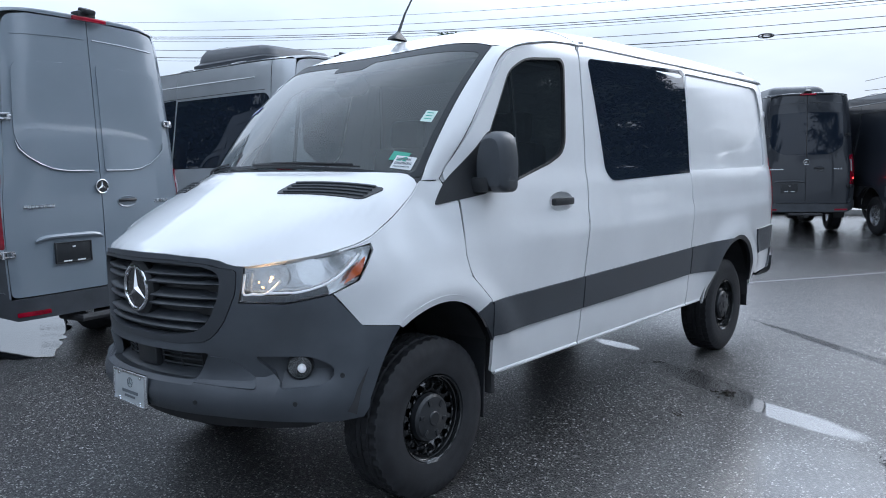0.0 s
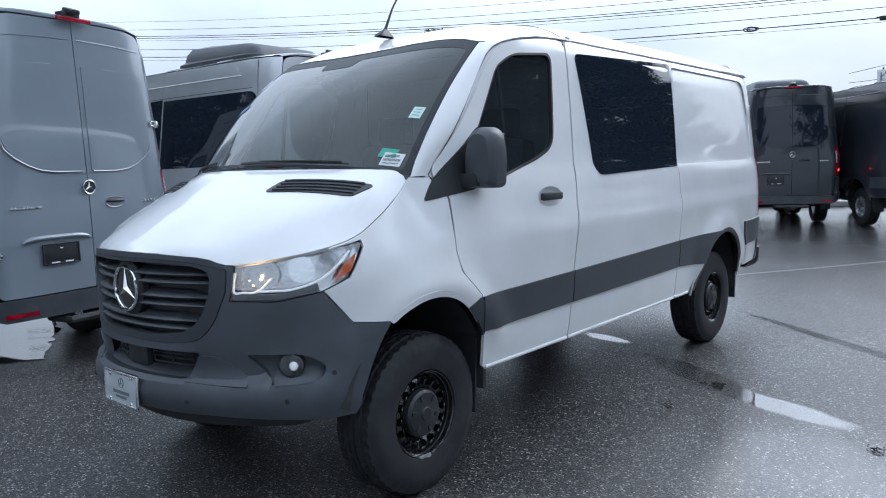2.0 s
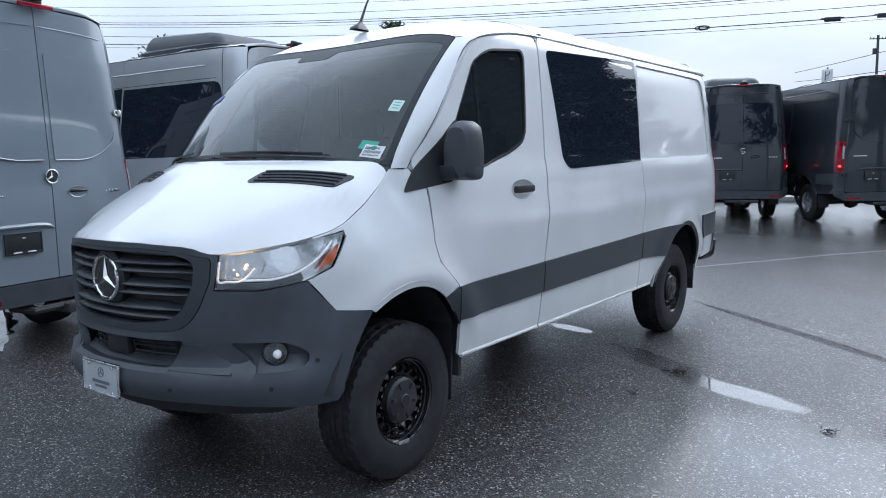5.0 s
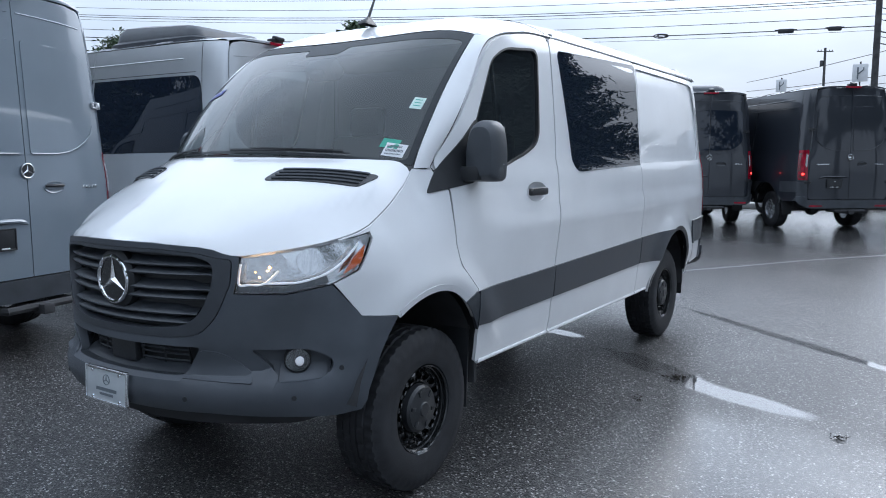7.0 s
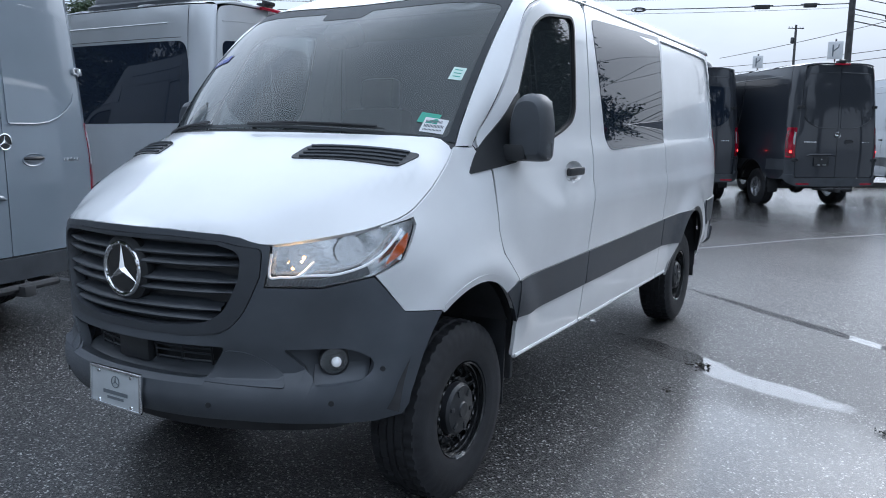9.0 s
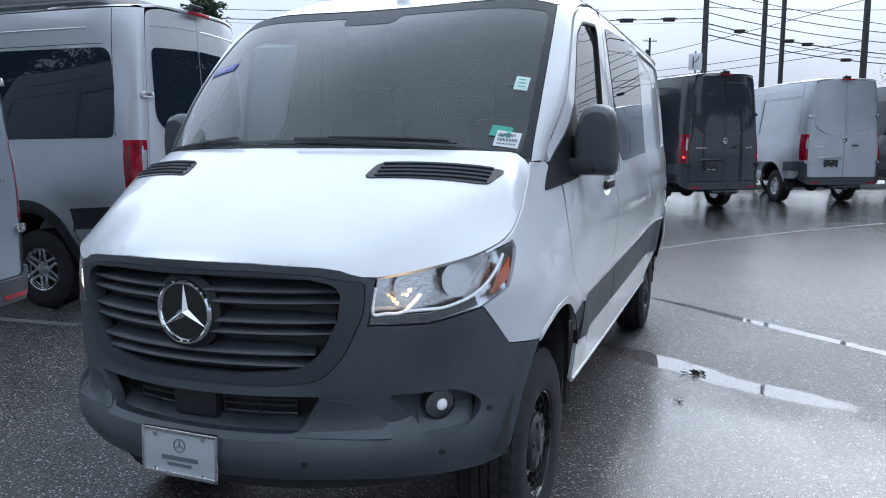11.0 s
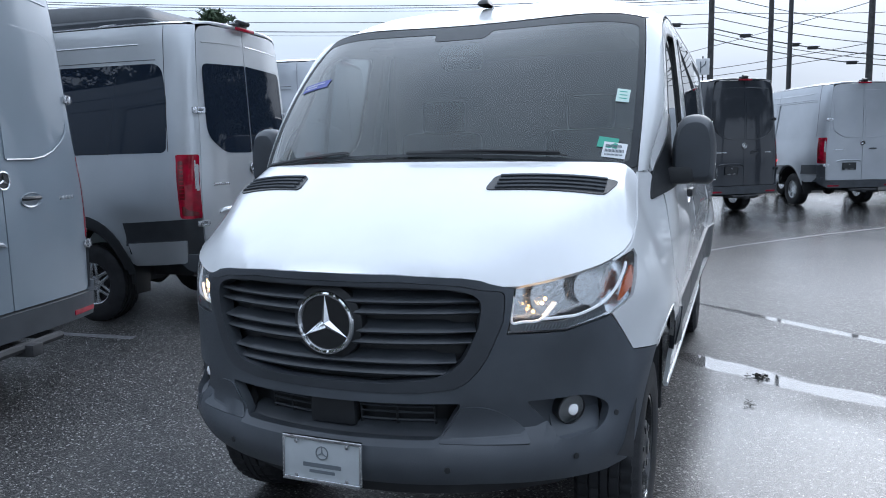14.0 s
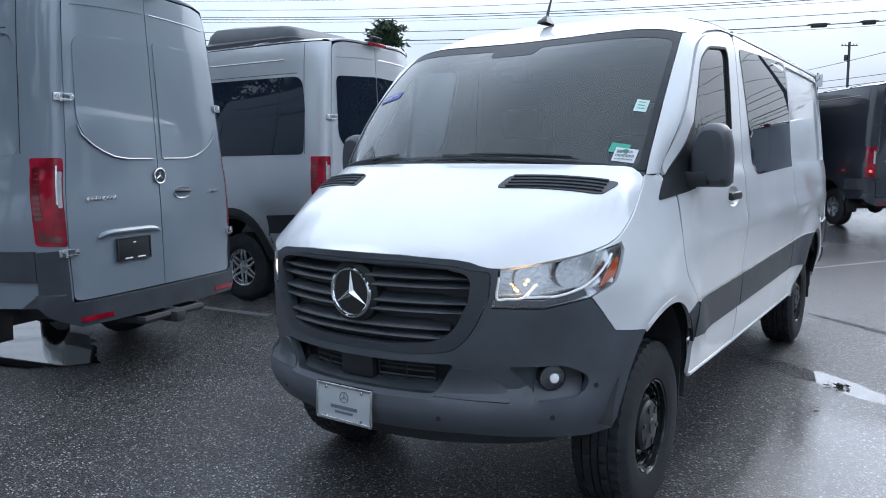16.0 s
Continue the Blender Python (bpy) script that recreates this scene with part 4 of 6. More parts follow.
        door = panel("front_door", door_out, side_surf, paint, van, holes=[win, cup], side=sg, step=step, label=paint_name + " front door with a black-framed window")
        big = [(.66 + (u - .66) * 1.012, 1.8 + (z - 1.8) * 1.012) for u, z in win]
        panel("window_seal", big, side_surf, SEAL_GAP, door, holes=[[(.66 + (u - .66) * .98, 1.8 + (z - 1.8) * .975) for u, z in win]], side=sg, lift=.002, depth=.02, step=.08)
        panel("door_glass", win, side_surf, DOORGLASS, door, side=sg, lift=-.012, step=.12, depth=.004, label="tinted door glass")
        panel("window_bar", [(.655, 1.50), (.673, 1.505), (.703, 2.09), (.685, 2.08)], side_surf, SEAL_GAP, door, side=sg, lift=-.020, step=.12)
        panel("mirror_sail", rounded([(.035, 1.39, .02), (.34, 1.435, .02), (.44, 1.75, .05), (.385, 1.72, .05), (.10, 1.49, .05)]), side_surf, PLASTIC2, door, side=sg, lift=.006, depth=.02, step=.08, label="black mirror base cover")
        def dish(u, z):
            x, y, zz = side_surf(u, z)
            return x - .032 * np.clip(1 - ((u - 1.0) / .125) ** 2 - ((z - 1.366) / .055) ** 2, 0, 1) ** .6, y, zz
        panel("handle_cup", cup, dish, paint, door, side=sg, step=.016, label=paint_name + " handle cup")
        bm = bmesh.new()
        for u, z in ((1.0, 1.366),):
            p, n = spot(side_surf, u, z, .010)
            box(bm, (.030, .20, .042), (p.x * sg, p.y, p.z), bevel=.013)
        part("door_handle", bm, PLASTIC2, door, "black door handle")
        mirror_of(van, sg)

        # side door or panel, with its window
        slide = rounded([(1.222, .525, .02), (2.745, .525, .02), (2.752, .9), (2.762, 1.2), (2.775, 1.52), (2.865, z_side, .02), (1.386, z_side, .05), (1.318, 1.6), (1.277, 1.2), (1.246, .9)])
        mid = panel("side_door", slide, side_surf, paint, van, side=sg, step=step, label=paint_name + " sliding side door")
        w0, w1 = (1.60, 2.46) if high else (1.50, 2.245)
        crew = rounded([(1.462, w1 - .05, .05), (2.852, w1, .02), (2.768, w0 - .003, .02), (1.545, w0 - .035, .10)])
        if windows in ("crew", "glazed"):
            panel("side_window", crew, side_surf, PRIVACY, mid, side=sg, lift=.003, depth=.006, step=.1, label="dark privacy glass")
        else:
            panel("side_stamping", [(1.6 + (u - 1.6) * .95, z) for u, z in crew], side_surf, paint, mid, side=sg, lift=.004, depth=.005, step=.1)
        bm = bmesh.new()
        p, n = spot(side_surf, 2.70, 1.36, .014)
        box(bm, (.02, .16, .03), (p.x * sg, p.y, p.z), bevel=.008)
        if windows != "crew":
            part("door_handle", bm, PLASTIC2, mid)
        else:
            bm.free()

        # rear quarter, round the corner to the rear doors
        end = UR - .815
        z_top = z_side
        lamp_hole = rounded([(UR - 1.05, 1.61, .02), (UR - .835, 1.61, .02), (UR - .82, 1.02, .02), (UR - 1.02, 1.03, .03)])
        quarter = [(2.755, .525), (3.03, .525), (3.085, .62), *arch(WHEELBASE, .57, .50, .575, 172, 10, 18), (4.20, .62), (4.26, .585), (4.62, .60), (4.70, .64), (end, .64), (end, z_top), (2.873, z_top), (2.783, 1.52), (2.770, 1.2), (2.760, .9)]
        far = 4.62 if high else 4.49
        inset = rounded([(2.885, w1 - .02, .02), (far, w1 - .025, .12), (far + .04, w0 + .5, .06), (far + .02, w0 + .03, .06), (2.805, w0 + .015, .02)])
        quart = panel("rear_quarter", quarter, side_surf, paint, van, holes=[lamp_hole, inset], side=sg, step=step, label=paint_name + " rear quarter panel")
        if windows == "glazed":
            panel("quarter_window", inset, side_surf, PRIVACY, quart, side=sg, lift=.002, depth=.01, step=.1, label="dark privacy glass")
        else:
            panel("quarter_inset", inset, side_surf, paint, quart, side=sg, lift=-.014, depth=-.016, step=.09)
        tl = new("tail_light")
        tl.parent = van
        panel("tail_lens", lamp_hole, side_surf, RED, tl, side=sg, lift=.004, depth=.03, step=.04, label="red tail light lens")
        panel("reverse_lens", rounded([(UR - .87, 1.52, .01), (UR - .842, 1.52, .01), (UR - .836, 1.28, .01), (UR - .862, 1.28, .01)]), side_surf, MILKY, tl, side=sg, lift=.007, depth=.004, step=.05, label="milky reversing lens")
        panel("lens_band", rounded([(UR - 1.0, 1.055, .02), (UR - .85, 1.05, .02), (UR - .852, 1.085, .01), (UR - .93, 1.10, .02), (UR - 1.0, 1.15, .02)]), side_surf, REDDARK, tl, side=sg, lift=.007, depth=.004, step=.04)
        panel("lens_band", rounded([(UR - 1.015, 1.20, .01), (UR - .965, 1.20, .01), (UR - .985, 1.55, .01), (UR - 1.03, 1.55, .01)]), side_surf, REDDARK, tl, side=sg, lift=.006, depth=.004, step=.04)
        for k in range(9):
            panel("lens_rib", [(UR - 1.012, 1.22 + .035 * k), (UR - .972, 1.22 + .035 * k), (UR - .974, 1.232 + .035 * k), (UR - 1.014, 1.232 + .035 * k)], side_surf, RED, tl, side=sg, lift=.009, depth=.003, step=.06)
        panel("chrome_band", rounded([(UR - .872, 1.30, .005), (UR - .862, 1.30, .005), (UR - .87, 1.56, .005), (UR - .88, 1.56, .005)]), side_surf, ALLOY, tl, side=sg, lift=.007, depth=.004, step=.06)
        if lit_tail:
            panel("lit_lamp", rounded([(UR - .93, 1.12, .01), (UR - .88, 1.12, .01), (UR - .88, 1.16, .01), (UR - .93, 1.16, .01)]), side_surf, REDLAMP, tl, side=sg, lift=.012, depth=.004, step=.05)

        # dark side cladding, in pieces between the gaps
        bt, bb = (lambda y: .895 + .021 * y), (lambda y: .720 + .013 * y)
        for y0, y1 in ((.392, 1.226), (1.240, 2.748), (4.19, 4.74)):
            lean = .03 if y0 < 1 else 0
            panel("side_cladding", [(y0 - (.02 if y0 < 1 else 0), bb(y0)), (y1, bb(y1)), (y1 + .008, bt(y1)), (y0 - lean * 1.6, bt(y0))], side_surf, PLASTIC, van, side=sg, lift=.012, depth=.014, step=.09, label="dark grey plastic side cladding")
        panel("side_cladding", [(2.762, bb(2.8)), *arch(WHEELBASE, .57, .50, .575, 145, 102, 10), (2.766, bt(2.8))], side_surf, PLASTIC, van, side=sg, lift=.012, depth=.014, step=.07, label="dark grey plastic side cladding")
        lip = arch(0, .50, .45, .553, 57, 33, 8)
        panel("side_cladding", lip + [(.386, .725), (.348, .885), (.325, .905)], side_surf, PLASTIC, van, side=sg, lift=.006, depth=.02, step=.05)
        lip = arch(WHEELBASE, .57, .50, .575, 168, 15, 20)
        panel("arch_lip", lip + [(WHEELBASE + (u - WHEELBASE) * .93, .40 + (z - .40) * .94) for u, z in lip[::-1]], side_surf, PLASTIC2, van, side=sg, lift=.002, depth=.03, step=.06)
        panel("corner_cladding", [(4.60, .60), (UR - .83, .62), (UR - .83, 1.0), (4.752, .985), (4.745, .70)], side_surf, PLASTIC2 if dark_sill else PLASTIC, van, side=sg, lift=.013, depth=.014, step=.06, label="dark plastic rear corner")
        if dark_sill:
            ring = arch(WHEELBASE, .57, .50, .575, 172, 10, 18)
            panel("arch_dark_ring", ring + [(WHEELBASE + (u - WHEELBASE) * 1.17, .40 + (z - .40) * 1.15) for u, z in ring[::-1]], side_surf, PLASTIC2, van, side=sg, lift=.008, depth=.02, step=.06, label="black ring round the wheel arch")
            panel("lower_dark_band", [(4.23, .70), (UR - .83, .70), (UR - .83, 1.03), (4.16, .99)], side_surf, PLASTIC2, van, side=sg, lift=.016, depth=.012, step=.08, label="black band on the lower side")
            panel("bumper_corner", rounded([(4.30, .60, .03), (UR - .98, .62, .03), (UR - .97, .83, .02), (4.22, .80, .02)]), side_surf, paint, van, side=sg, lift=.045, depth=.04, step=.06, label=paint_name + " bumper corner")
        # black tubes stand in for the shade inside the shut lines
        for k, line in enumerate(([(.39, .72), (.34, .915), (.20, 1.045), (.171, 1.15), (.171, 1.40)], [(1.217, .53), (1.241, .9), (1.27, 1.2), (1.311, 1.6), (1.379, 2.262)], [(2.75, .53), (2.756, .9), (2.766, 1.2), (2.779, 1.52), (2.869, z_side)], [(.171, 1.40), (.095, 1.515), (.50, 2.024), (.585, 2.112), (.66, 2.162), (.74, 2.192), (.86, 2.22), (1.10, 2.256), (1.37, 2.268)])):
            pts = []
            for (u0, z0), (u1, z1) in zip(line, line[1:]):
                for t in np.linspace(0, 1, 8, endpoint=False):
                    pts.append(spot(side_surf, u0 + (u1 - u0) * t, z0 + (z1 - z0) * t, -.008)[0])
            pts.append(spot(side_surf, *line[-1], -.008)[0])
            bm = bmesh.new()
            tube(bm, [(q.x * sg, q.y, q.z) for q in pts], .0018 if k == 3 else .0032, 6)
            part("dark_seam_line", bm, SEAL_GAP, van)
        # body-coloured bar added under the bonnet gap to keep it from going black
        bm = bmesh.new()
        tube(bm, [(float(x) * sg, float(y), float(z) - .007) for x, y, z in (skin(u, bonnet_edge(u)) for u in np.linspace(uy(-.50), uy(-.02), 18))], .0045, 6)
        part("bonnet_gap_filler", bm, paint, van)
        bm = bmesh.new()
        for y0, y1 in ((.42, 1.21), (1.225, 2.742), (2.758, 3.02)):
            tube(bm, [(sg * (p.x - .004), p.y, p.z) for p in (spot(side_surf, float(y), .523, 0)[0] for y in np.linspace(y0, y1, 8))], .012, 8)
        part("sill_edge", bm, paint, van)
        cu, cz = 2.04, 1.45
        grow = lambda d: [(u + d * (1 if u > cu else -1), min(z + d * (1 if z > cz else -1), z_side + .02)) for u, z in slide]
        panel("door_jamb", grow(.025), side_surf, paint, van, holes=[grow(-.05)], side=sg, lift=-.016, depth=.004, step=.12)
        jamb = [(.075, 1.50), (.48, 2.035), (.57, 2.13), (.66, 2.18), (.86, 2.235), (1.10, 2.268), (1.42, 2.285), (1.42, 2.22), (1.10, 2.21), (.86, 2.175), (.70, 2.13), (.62, 2.06), (.14, 1.50)]
        panel("door_jamb", jamb, side_surf, paint, van, side=sg, lift=-.015, depth=.004, step=.08)
        flange = arch(0, .50, .45, .553, 120, 46, 16)
        panel("fender_lip", flange + [(u * 1.055, .40 + (z - .40) * 1.055) for u, z in flange[::-1]], side_surf, paint, van, side=sg, lift=.002, depth=.012, step=.05)
        # inner arches, mud flaps and sill underside
        for c, (yf, yr) in ((0, (.50, .45)), (WHEELBASE, (.57, .50))):
            g = []
            for q in np.radians(np.linspace(14, 166, 15)):
                row = []
                for xx in (.925, .72, .45):
                    row.append((sg * xx, c + (yf if math.cos(q) < 0 else yr) * 1.02 * math.cos(q), .40 + .57 * math.sin(q)))
                g.append(row)
            sheet("wheel_housing", np.array(g), DARK, van)
            bm = bmesh.new()
            box(bm, (.23 if c == 0 else .20, .012, .42 if c == 0 else .32), (sg * (.805 if c == 0 else .82), c + (.385 if c == 0 else yr + .02), .50 if c == 0 else .46), Matrix.Rotation(-.06, 3, "X"), bevel=.004)
            part("mud_flap", bm, PLASTIC2, van)
            bm = bmesh.new()
            box(bm, (.46, .03, .52), (sg * .70, c + yr - .005, .66), bevel=.01)
            part("wheel_well_wall", bm, DARK, van)
        wheel(van, .805, 0, sg, alloy, fine)
        wheel(van, .805, WHEELBASE, sg, alloy, fine)

        # pillar beside the windscreen
        v = np.linspace(0, 1, 14)
        glass_edge = np.stack(windscreen(high)(np.ones(14), v), 1)
        glass_edge[0, 2] -= .014
        dy, dz = np.interp(v, [0, .82, .92, 1], [.085, .56, .63, .70]), np.interp(v, [0, .05, .82, .92, 1], [1.508, 1.558, 2.105, 2.155, 2.185])
        gap_edge = np.stack(skin(dy, dz, high), 1)
        a, b = (glass_edge + [.004, 0, 0]) * (sg, 1, 1), gap_edge * (sg, 1, 1)
        loft("windscreen_pillar", a, b, paint, van, 6, .012, (sg * .5, -.9, .1))

    # bonnet, windscreen and its furniture
    front_edge = [tuple(float(c) for c in on_front(s, 1.2)[:2]) for s in np.linspace(0, .545, 9)]
    side_edge = [tuple(float(c) for c in skin(u, bonnet_edge(u))[:2]) for u in np.linspace(U0 + .56, uy(-.03), 22)]
    half_hood = [(x * .998, y + .007) for x, y in front_edge] + [(x - .002, y + .001) for x, y in side_edge]
    back_edge = [(x, -.326 + .305 * (x / .86) ** 2) for x in np.linspace(.85, 0, 9)]
    right = half_hood + back_edge
    hood_out = right + [(-x, y) for x, y in right[-2:0:-1]]
    hood = panel("bonnet", hood_out, lambda x, y: (x, y, bonnet(x, y)), paint, van, step=step * .6, depth=.02, label=paint_name + " bonnet with a creased crown")
    for sg in (1, -1):
        vent = rounded([(.40 * sg, -.365, .03), (.825 * sg, -.185, .03), (.79 * sg, -.305, .035), (.385 * sg, -.470, .03)])
        if sg < 0:
            vent = vent[::-1]
        hv = panel("bonnet_vent", vent, lambda x, y: (x, y, bonnet(x, y)), PLASTIC2, van, lift=.004, depth=.006, step=.05, label="black slatted bonnet vent")
        for k in range(4):
            f = (k + .6) / 4.4
            pts = []
            for t in np.linspace(.06, .94, 10):
                x = (.395 + (.808 - .395) * t) * sg
                y = -.365 + .18 * t - .110 * f
                pts.append((x, y, float(bonnet(x, y)) + .007))
            bm = bmesh.new()
            tube(bm, pts, .0065, 6)
            part("vent_slat", bm, PLASTIC, hv)
    s = np.linspace(-1, 1, 41)
    v = np.linspace(0, 1, 15)

    screen = windscreen(high)
    glass = panel("windscreen", [(-1, 0), (1, 0), (1, 1), (-1, 1)], screen, CLEAR, van, step=.04, depth=.004, label="clear windscreen with sky haze mixed into the glass")
    glass.visible_shadow = False
    frit = rounded([(-.968, .02, .03), (.968, .02, .03), (.97, .915, .04), (.175, .915, .02), (.15, .835, .03), (-.15, .835, .03), (-.175, .915, .02), (-.97, .915, .04)])
    panel("windscreen_border", [(-.998, .004), (.998, .004), (.998, .996), (-.998, .996)], screen, FRIT, glass, holes=[frit], lift=.0015, depth=.002, step=.04, label="black ceramic border")
    cowl = np.array([[*p[:2], p[2] - .004] for p in low(s)]), np.array([(x, -.335 + .30 * (x / .86) ** 2, float(bonnet(x, -.335 + .30 * (x / .86) ** 2)) - .025) for x in .862 * s])
    loft("cowl", cowl[0], cowl[1], PLASTIC2, van, 3)
    for x0, x1 in ((-.80, -.26), (.02, .62)):
        wp = new("wiper")
        wp.parent = van
        bm = bmesh.new()
        pts = []
        for t in np.linspace(0, 1, 12):
            a = (x0 + (x1 - x0) * t) / .862
            b = .010 + .012 * t
            p = [float(c) for c in screen(np.array(a), np.array(b))]
            pts.append((p[0], p[1] - .012, p[2] + .012))
        tube(bm, pts, [.008 - .004 * t for t in np.linspace(0, 1, 12)], 6)
        part("wiper_arm", bm, PLASTIC2, wp, "black wiper arm")
        bm = bmesh.new()
        tube(bm, [(p[0] + .03, p[1] + .004, p[2] + .006) for p in pts[2:-1]], .005, 5)
        part("wiper_blade", bm, RUBBER, wp)

    # roof
    q = np.linspace(-1, 1, 45)
    ss = np.sign(q) * (1 - (1 - np.abs(q)) ** 1.7)
    w = np.r_[np.linspace(0, .12, 8), np.linspace(.16, .92, 16), np.linspace(.94, 1, 6)]
    rows = []
    for t in w:
        ys = (.503 + .12 * ss ** 2) * (1 - t) + (4.86 - .10 * np.abs(ss) ** 6) * t
        rows.append(np.stack([ss * half(ys), ys, z_at(ss, ys)], -1))
    roof = sheet("roof", np.array(rows), paint, van, paint_name + " roof", angle=50)
    last = rows[-1]
    lip_s, lip_z = .83 * ss, z_side + ((2.815 if high else 2.315) - z_side) * (1 - np.abs(ss) ** 7)
    loft("rear_header", last, np.array([spot(tail, float(a), float(b), .0)[0] for a, b in zip(lip_s, lip_z)]), paint, van, 4, .02, (0, .6, .8))
    for sg in (1, -1):
        yy = np.linspace(.66, 4.72, 50)
        a = np.stack([sg * half(yy) * .998, yy, rail(yy)], -1)
        b = np.stack(skin(yy, np.interp(yy, [.62, .66, .74, .86, 1.10, 1.37, 1.40], [2.15, 2.168, 2.198, 2.226, 2.262, 2.274, z_side + .008]), high), 1) * (sg, 1, 1)
        loft("roof_rail", a, b, paint, van, 3, .004, (sg, 0, .3))
    if fine or not high:
        for y in (1.385, 2.905):
            bm = bmesh.new()
            sx = ss[np.abs(ss) < .999]
            tube(bm, [(float(x * half(y)), y, float(z_at(x, y)) - .0008) for x in sx], .0016, 5)
            part("roof_joint", bm, SEAL_GAP, roof)
    if high:
        for yj in (1.8, 2.9, 3.9):
            bm = bmesh.new()
            tube(bm, [(float(x * half(yj)), yj, float(z_at(x, yj)) + .004) for x in ss], .006, 5)
            part("roof_joint", bm, paint, roof)
        for sg in (1, -1):
            for line, r, mat in (([(1.42, 2.47), (4.55, 2.47)], .0035, SEAL_GAP), ([(1.62, 2.615), (4.35, 2.615)], .008, paint), ([(UR - 1.12, 1.64), (UR - 1.13, 2.2), (UR - 1.14, 2.775)], .003, SEAL_GAP)):
                pts = [spot(side_surf, a[0] + (b[0] - a[0]) * t, a[1] + (b[1] - a[1]) * t, 0)[0] for a, b in zip(line, line[1:]) for t in np.linspace(0, 1, 14)]
                bm = bmesh.new()
                tube(bm, [(p.x * sg, p.y, p.z) for k, p in enumerate(pts) if k == 0 or (p - pts[k - 1]).length > 1e-4], r, 5)
                part("side_bead" if mat is paint else "dark_seam_line", bm, mat, van)
    if air:
        unit = new("roof_air_unit")
        unit.parent = van
        zb = float(z_at(np.array(0.0), 3.0)) - .01
        rings = []
        bm = bmesh.new()
        y0, y1, tallest = air
        base = rounded([(-.56, y0, .12), (.56, y0, .12), (.60, y1, .16), (-.60, y1, .16)], 6)
        for k, h in ((1.03, -.12), (1.03, .03), (.99, .045), (.95, .06), (.92, .14), (.84, .205), (.60, .235)):
            ring = [(x * k, .5 * (y0 + y1) + (y - .5 * (y0 + y1)) * k) for x, y in base]
            rings.append([bm.verts.new((x, y, zb + h * (tallest * (1 - .3 * float(ease(y0 + .4 * (y1 - y0), y1, y))) if h > 0 else 1))) for x, y in ring])
        for r1, r2 in zip(rings, rings[1:]):
            for i in range(len(r1)):
                bm.faces.new((r1[i], r1[(i + 1) % len(r1)], r2[(i + 1) % len(r1)], r2[i]))
        bm.faces.new(rings[-1])
        part("air_unit_shell", bm, GRILLE, unit, "dark grey roof air conditioner")

    # rear doors
    z_hi = 2.775 if high else 2.285
    for sg in (1, -1):
        outline = rounded([(.004 * sg, .645, .01), (.810 * sg, .645, .05), (.811 * sg, 2.2), ((.806 if high else .79) * sg, z_hi - (.008 if high else 0), .07 if high else .10), (.62 * sg, z_hi + (.024 if high else .01)), (.004 * sg, z_hi + .034, .01)])
        rd = panel("rear_door", outline, tail, paint, van, step=step, depth=.02, label=paint_name + " rear door")
        win = rounded([(.012 * sg, 1.62, .02), (.46 * sg, 1.62, .10), (.72 * sg, 1.78, .12), (.745 * sg, 2.44, .07), (.012 * sg, 2.47, .02)])
        if windows == "glazed":
            panel("rear_window", win, tail, PRIVACY, rd, lift=.004, depth=.006, step=.1, label="dark rear privacy glass")
        else:
            big = rounded([(.05 * sg, 1.60, .02), (.42 * sg, 1.60, .15), (.73 * sg, 1.78, .16), (.74 * sg, 2.43, .09), (.05 * sg, 2.46, .03)])
            panel("door_stamping", big, tail, paint, rd, lift=.007, depth=.008, step=.1)
            bm = bmesh.new()
            path = [(.06, 1.60), (.30, 1.60), (.42, 1.615), (.52, 1.65), (.62, 1.705), (.70, 1.77), (.728, 1.84)]
            tube(bm, [spot(tail, sg * a, b, .007)[0] for a, b in path], [.007] * 6 + [.003], 6)
            part("stamped_edge", bm, paint, rd)
            bm = bmesh.new()
            path = [(.06, 2.452), (.30, 2.448), (.52, 2.437), (.62, 2.42), (.69, 2.38), (.725, 2.31), (.735, 2.2)]
            tube(bm, [spot(tail, sg * a, b, .004)[0] for a, b in path], [.0035] * 5 + [.003, .002], 6)
            part("stamped_edge", bm, paint, rd)
        if high:
            bm = bmesh.new()
            tube(bm, [spot(tail, sg * float(a), 2.66 - .05 * float(a) ** 2, .0)[0] for a in np.linspace(.04, .74, 10)], .006, 5)
            part("door_bead", bm, paint, rd)
        for z in (2.01, .98):
            p, n = spot(tail, .822 * sg, z, .012)
            turn = n.to_track_quat("-Y", "Z").to_matrix()
            side_way = turn @ Vector((1, 0, 0)) * (1 if (turn @ Vector((1, 0, 0))).x * sg > 0 else -1)
            bm = bmesh.new()
            for dz in (-.019, .019):
                box(bm, (.085, .020, .014), p + Vector((0, 0, dz)) - side_way * .02, turn, bevel=.004)
            box(bm, (.045, .030, .055), p + side_way * .040, turn, bevel=.008)
            box(bm, (.030, .018, .030), p - side_way * .055, turn, bevel=.004)
            tube(bm, [p + side_way * .012 + Vector((0, 0, -.032)), p + side_way * .012 + Vector((0, 0, .032))], .011, 10)
            part("door_hinge", bm, PLASTIC2 if paint is BLACK else ALLOY, rd, "black door hinge" if paint is BLACK else "bare metal door hinge")
    bm = bmesh.new()
    p, n = spot(tail, -.24, 1.335, .002)
    lathe(bm, [(.052, .003), (.050, .007), (.040, .004), (.018, -.012), (0, -.014)], (0, 0, 0), 28, "y")
    bmesh.ops.transform(bm, matrix=Matrix.Translation(p) @ Matrix.Diagonal((1.9, 1, .95, 1)), verts=bm.verts)
    part("handle_cup", bm, paint, van, paint_name + " handle cup")
    bm = bmesh.new()
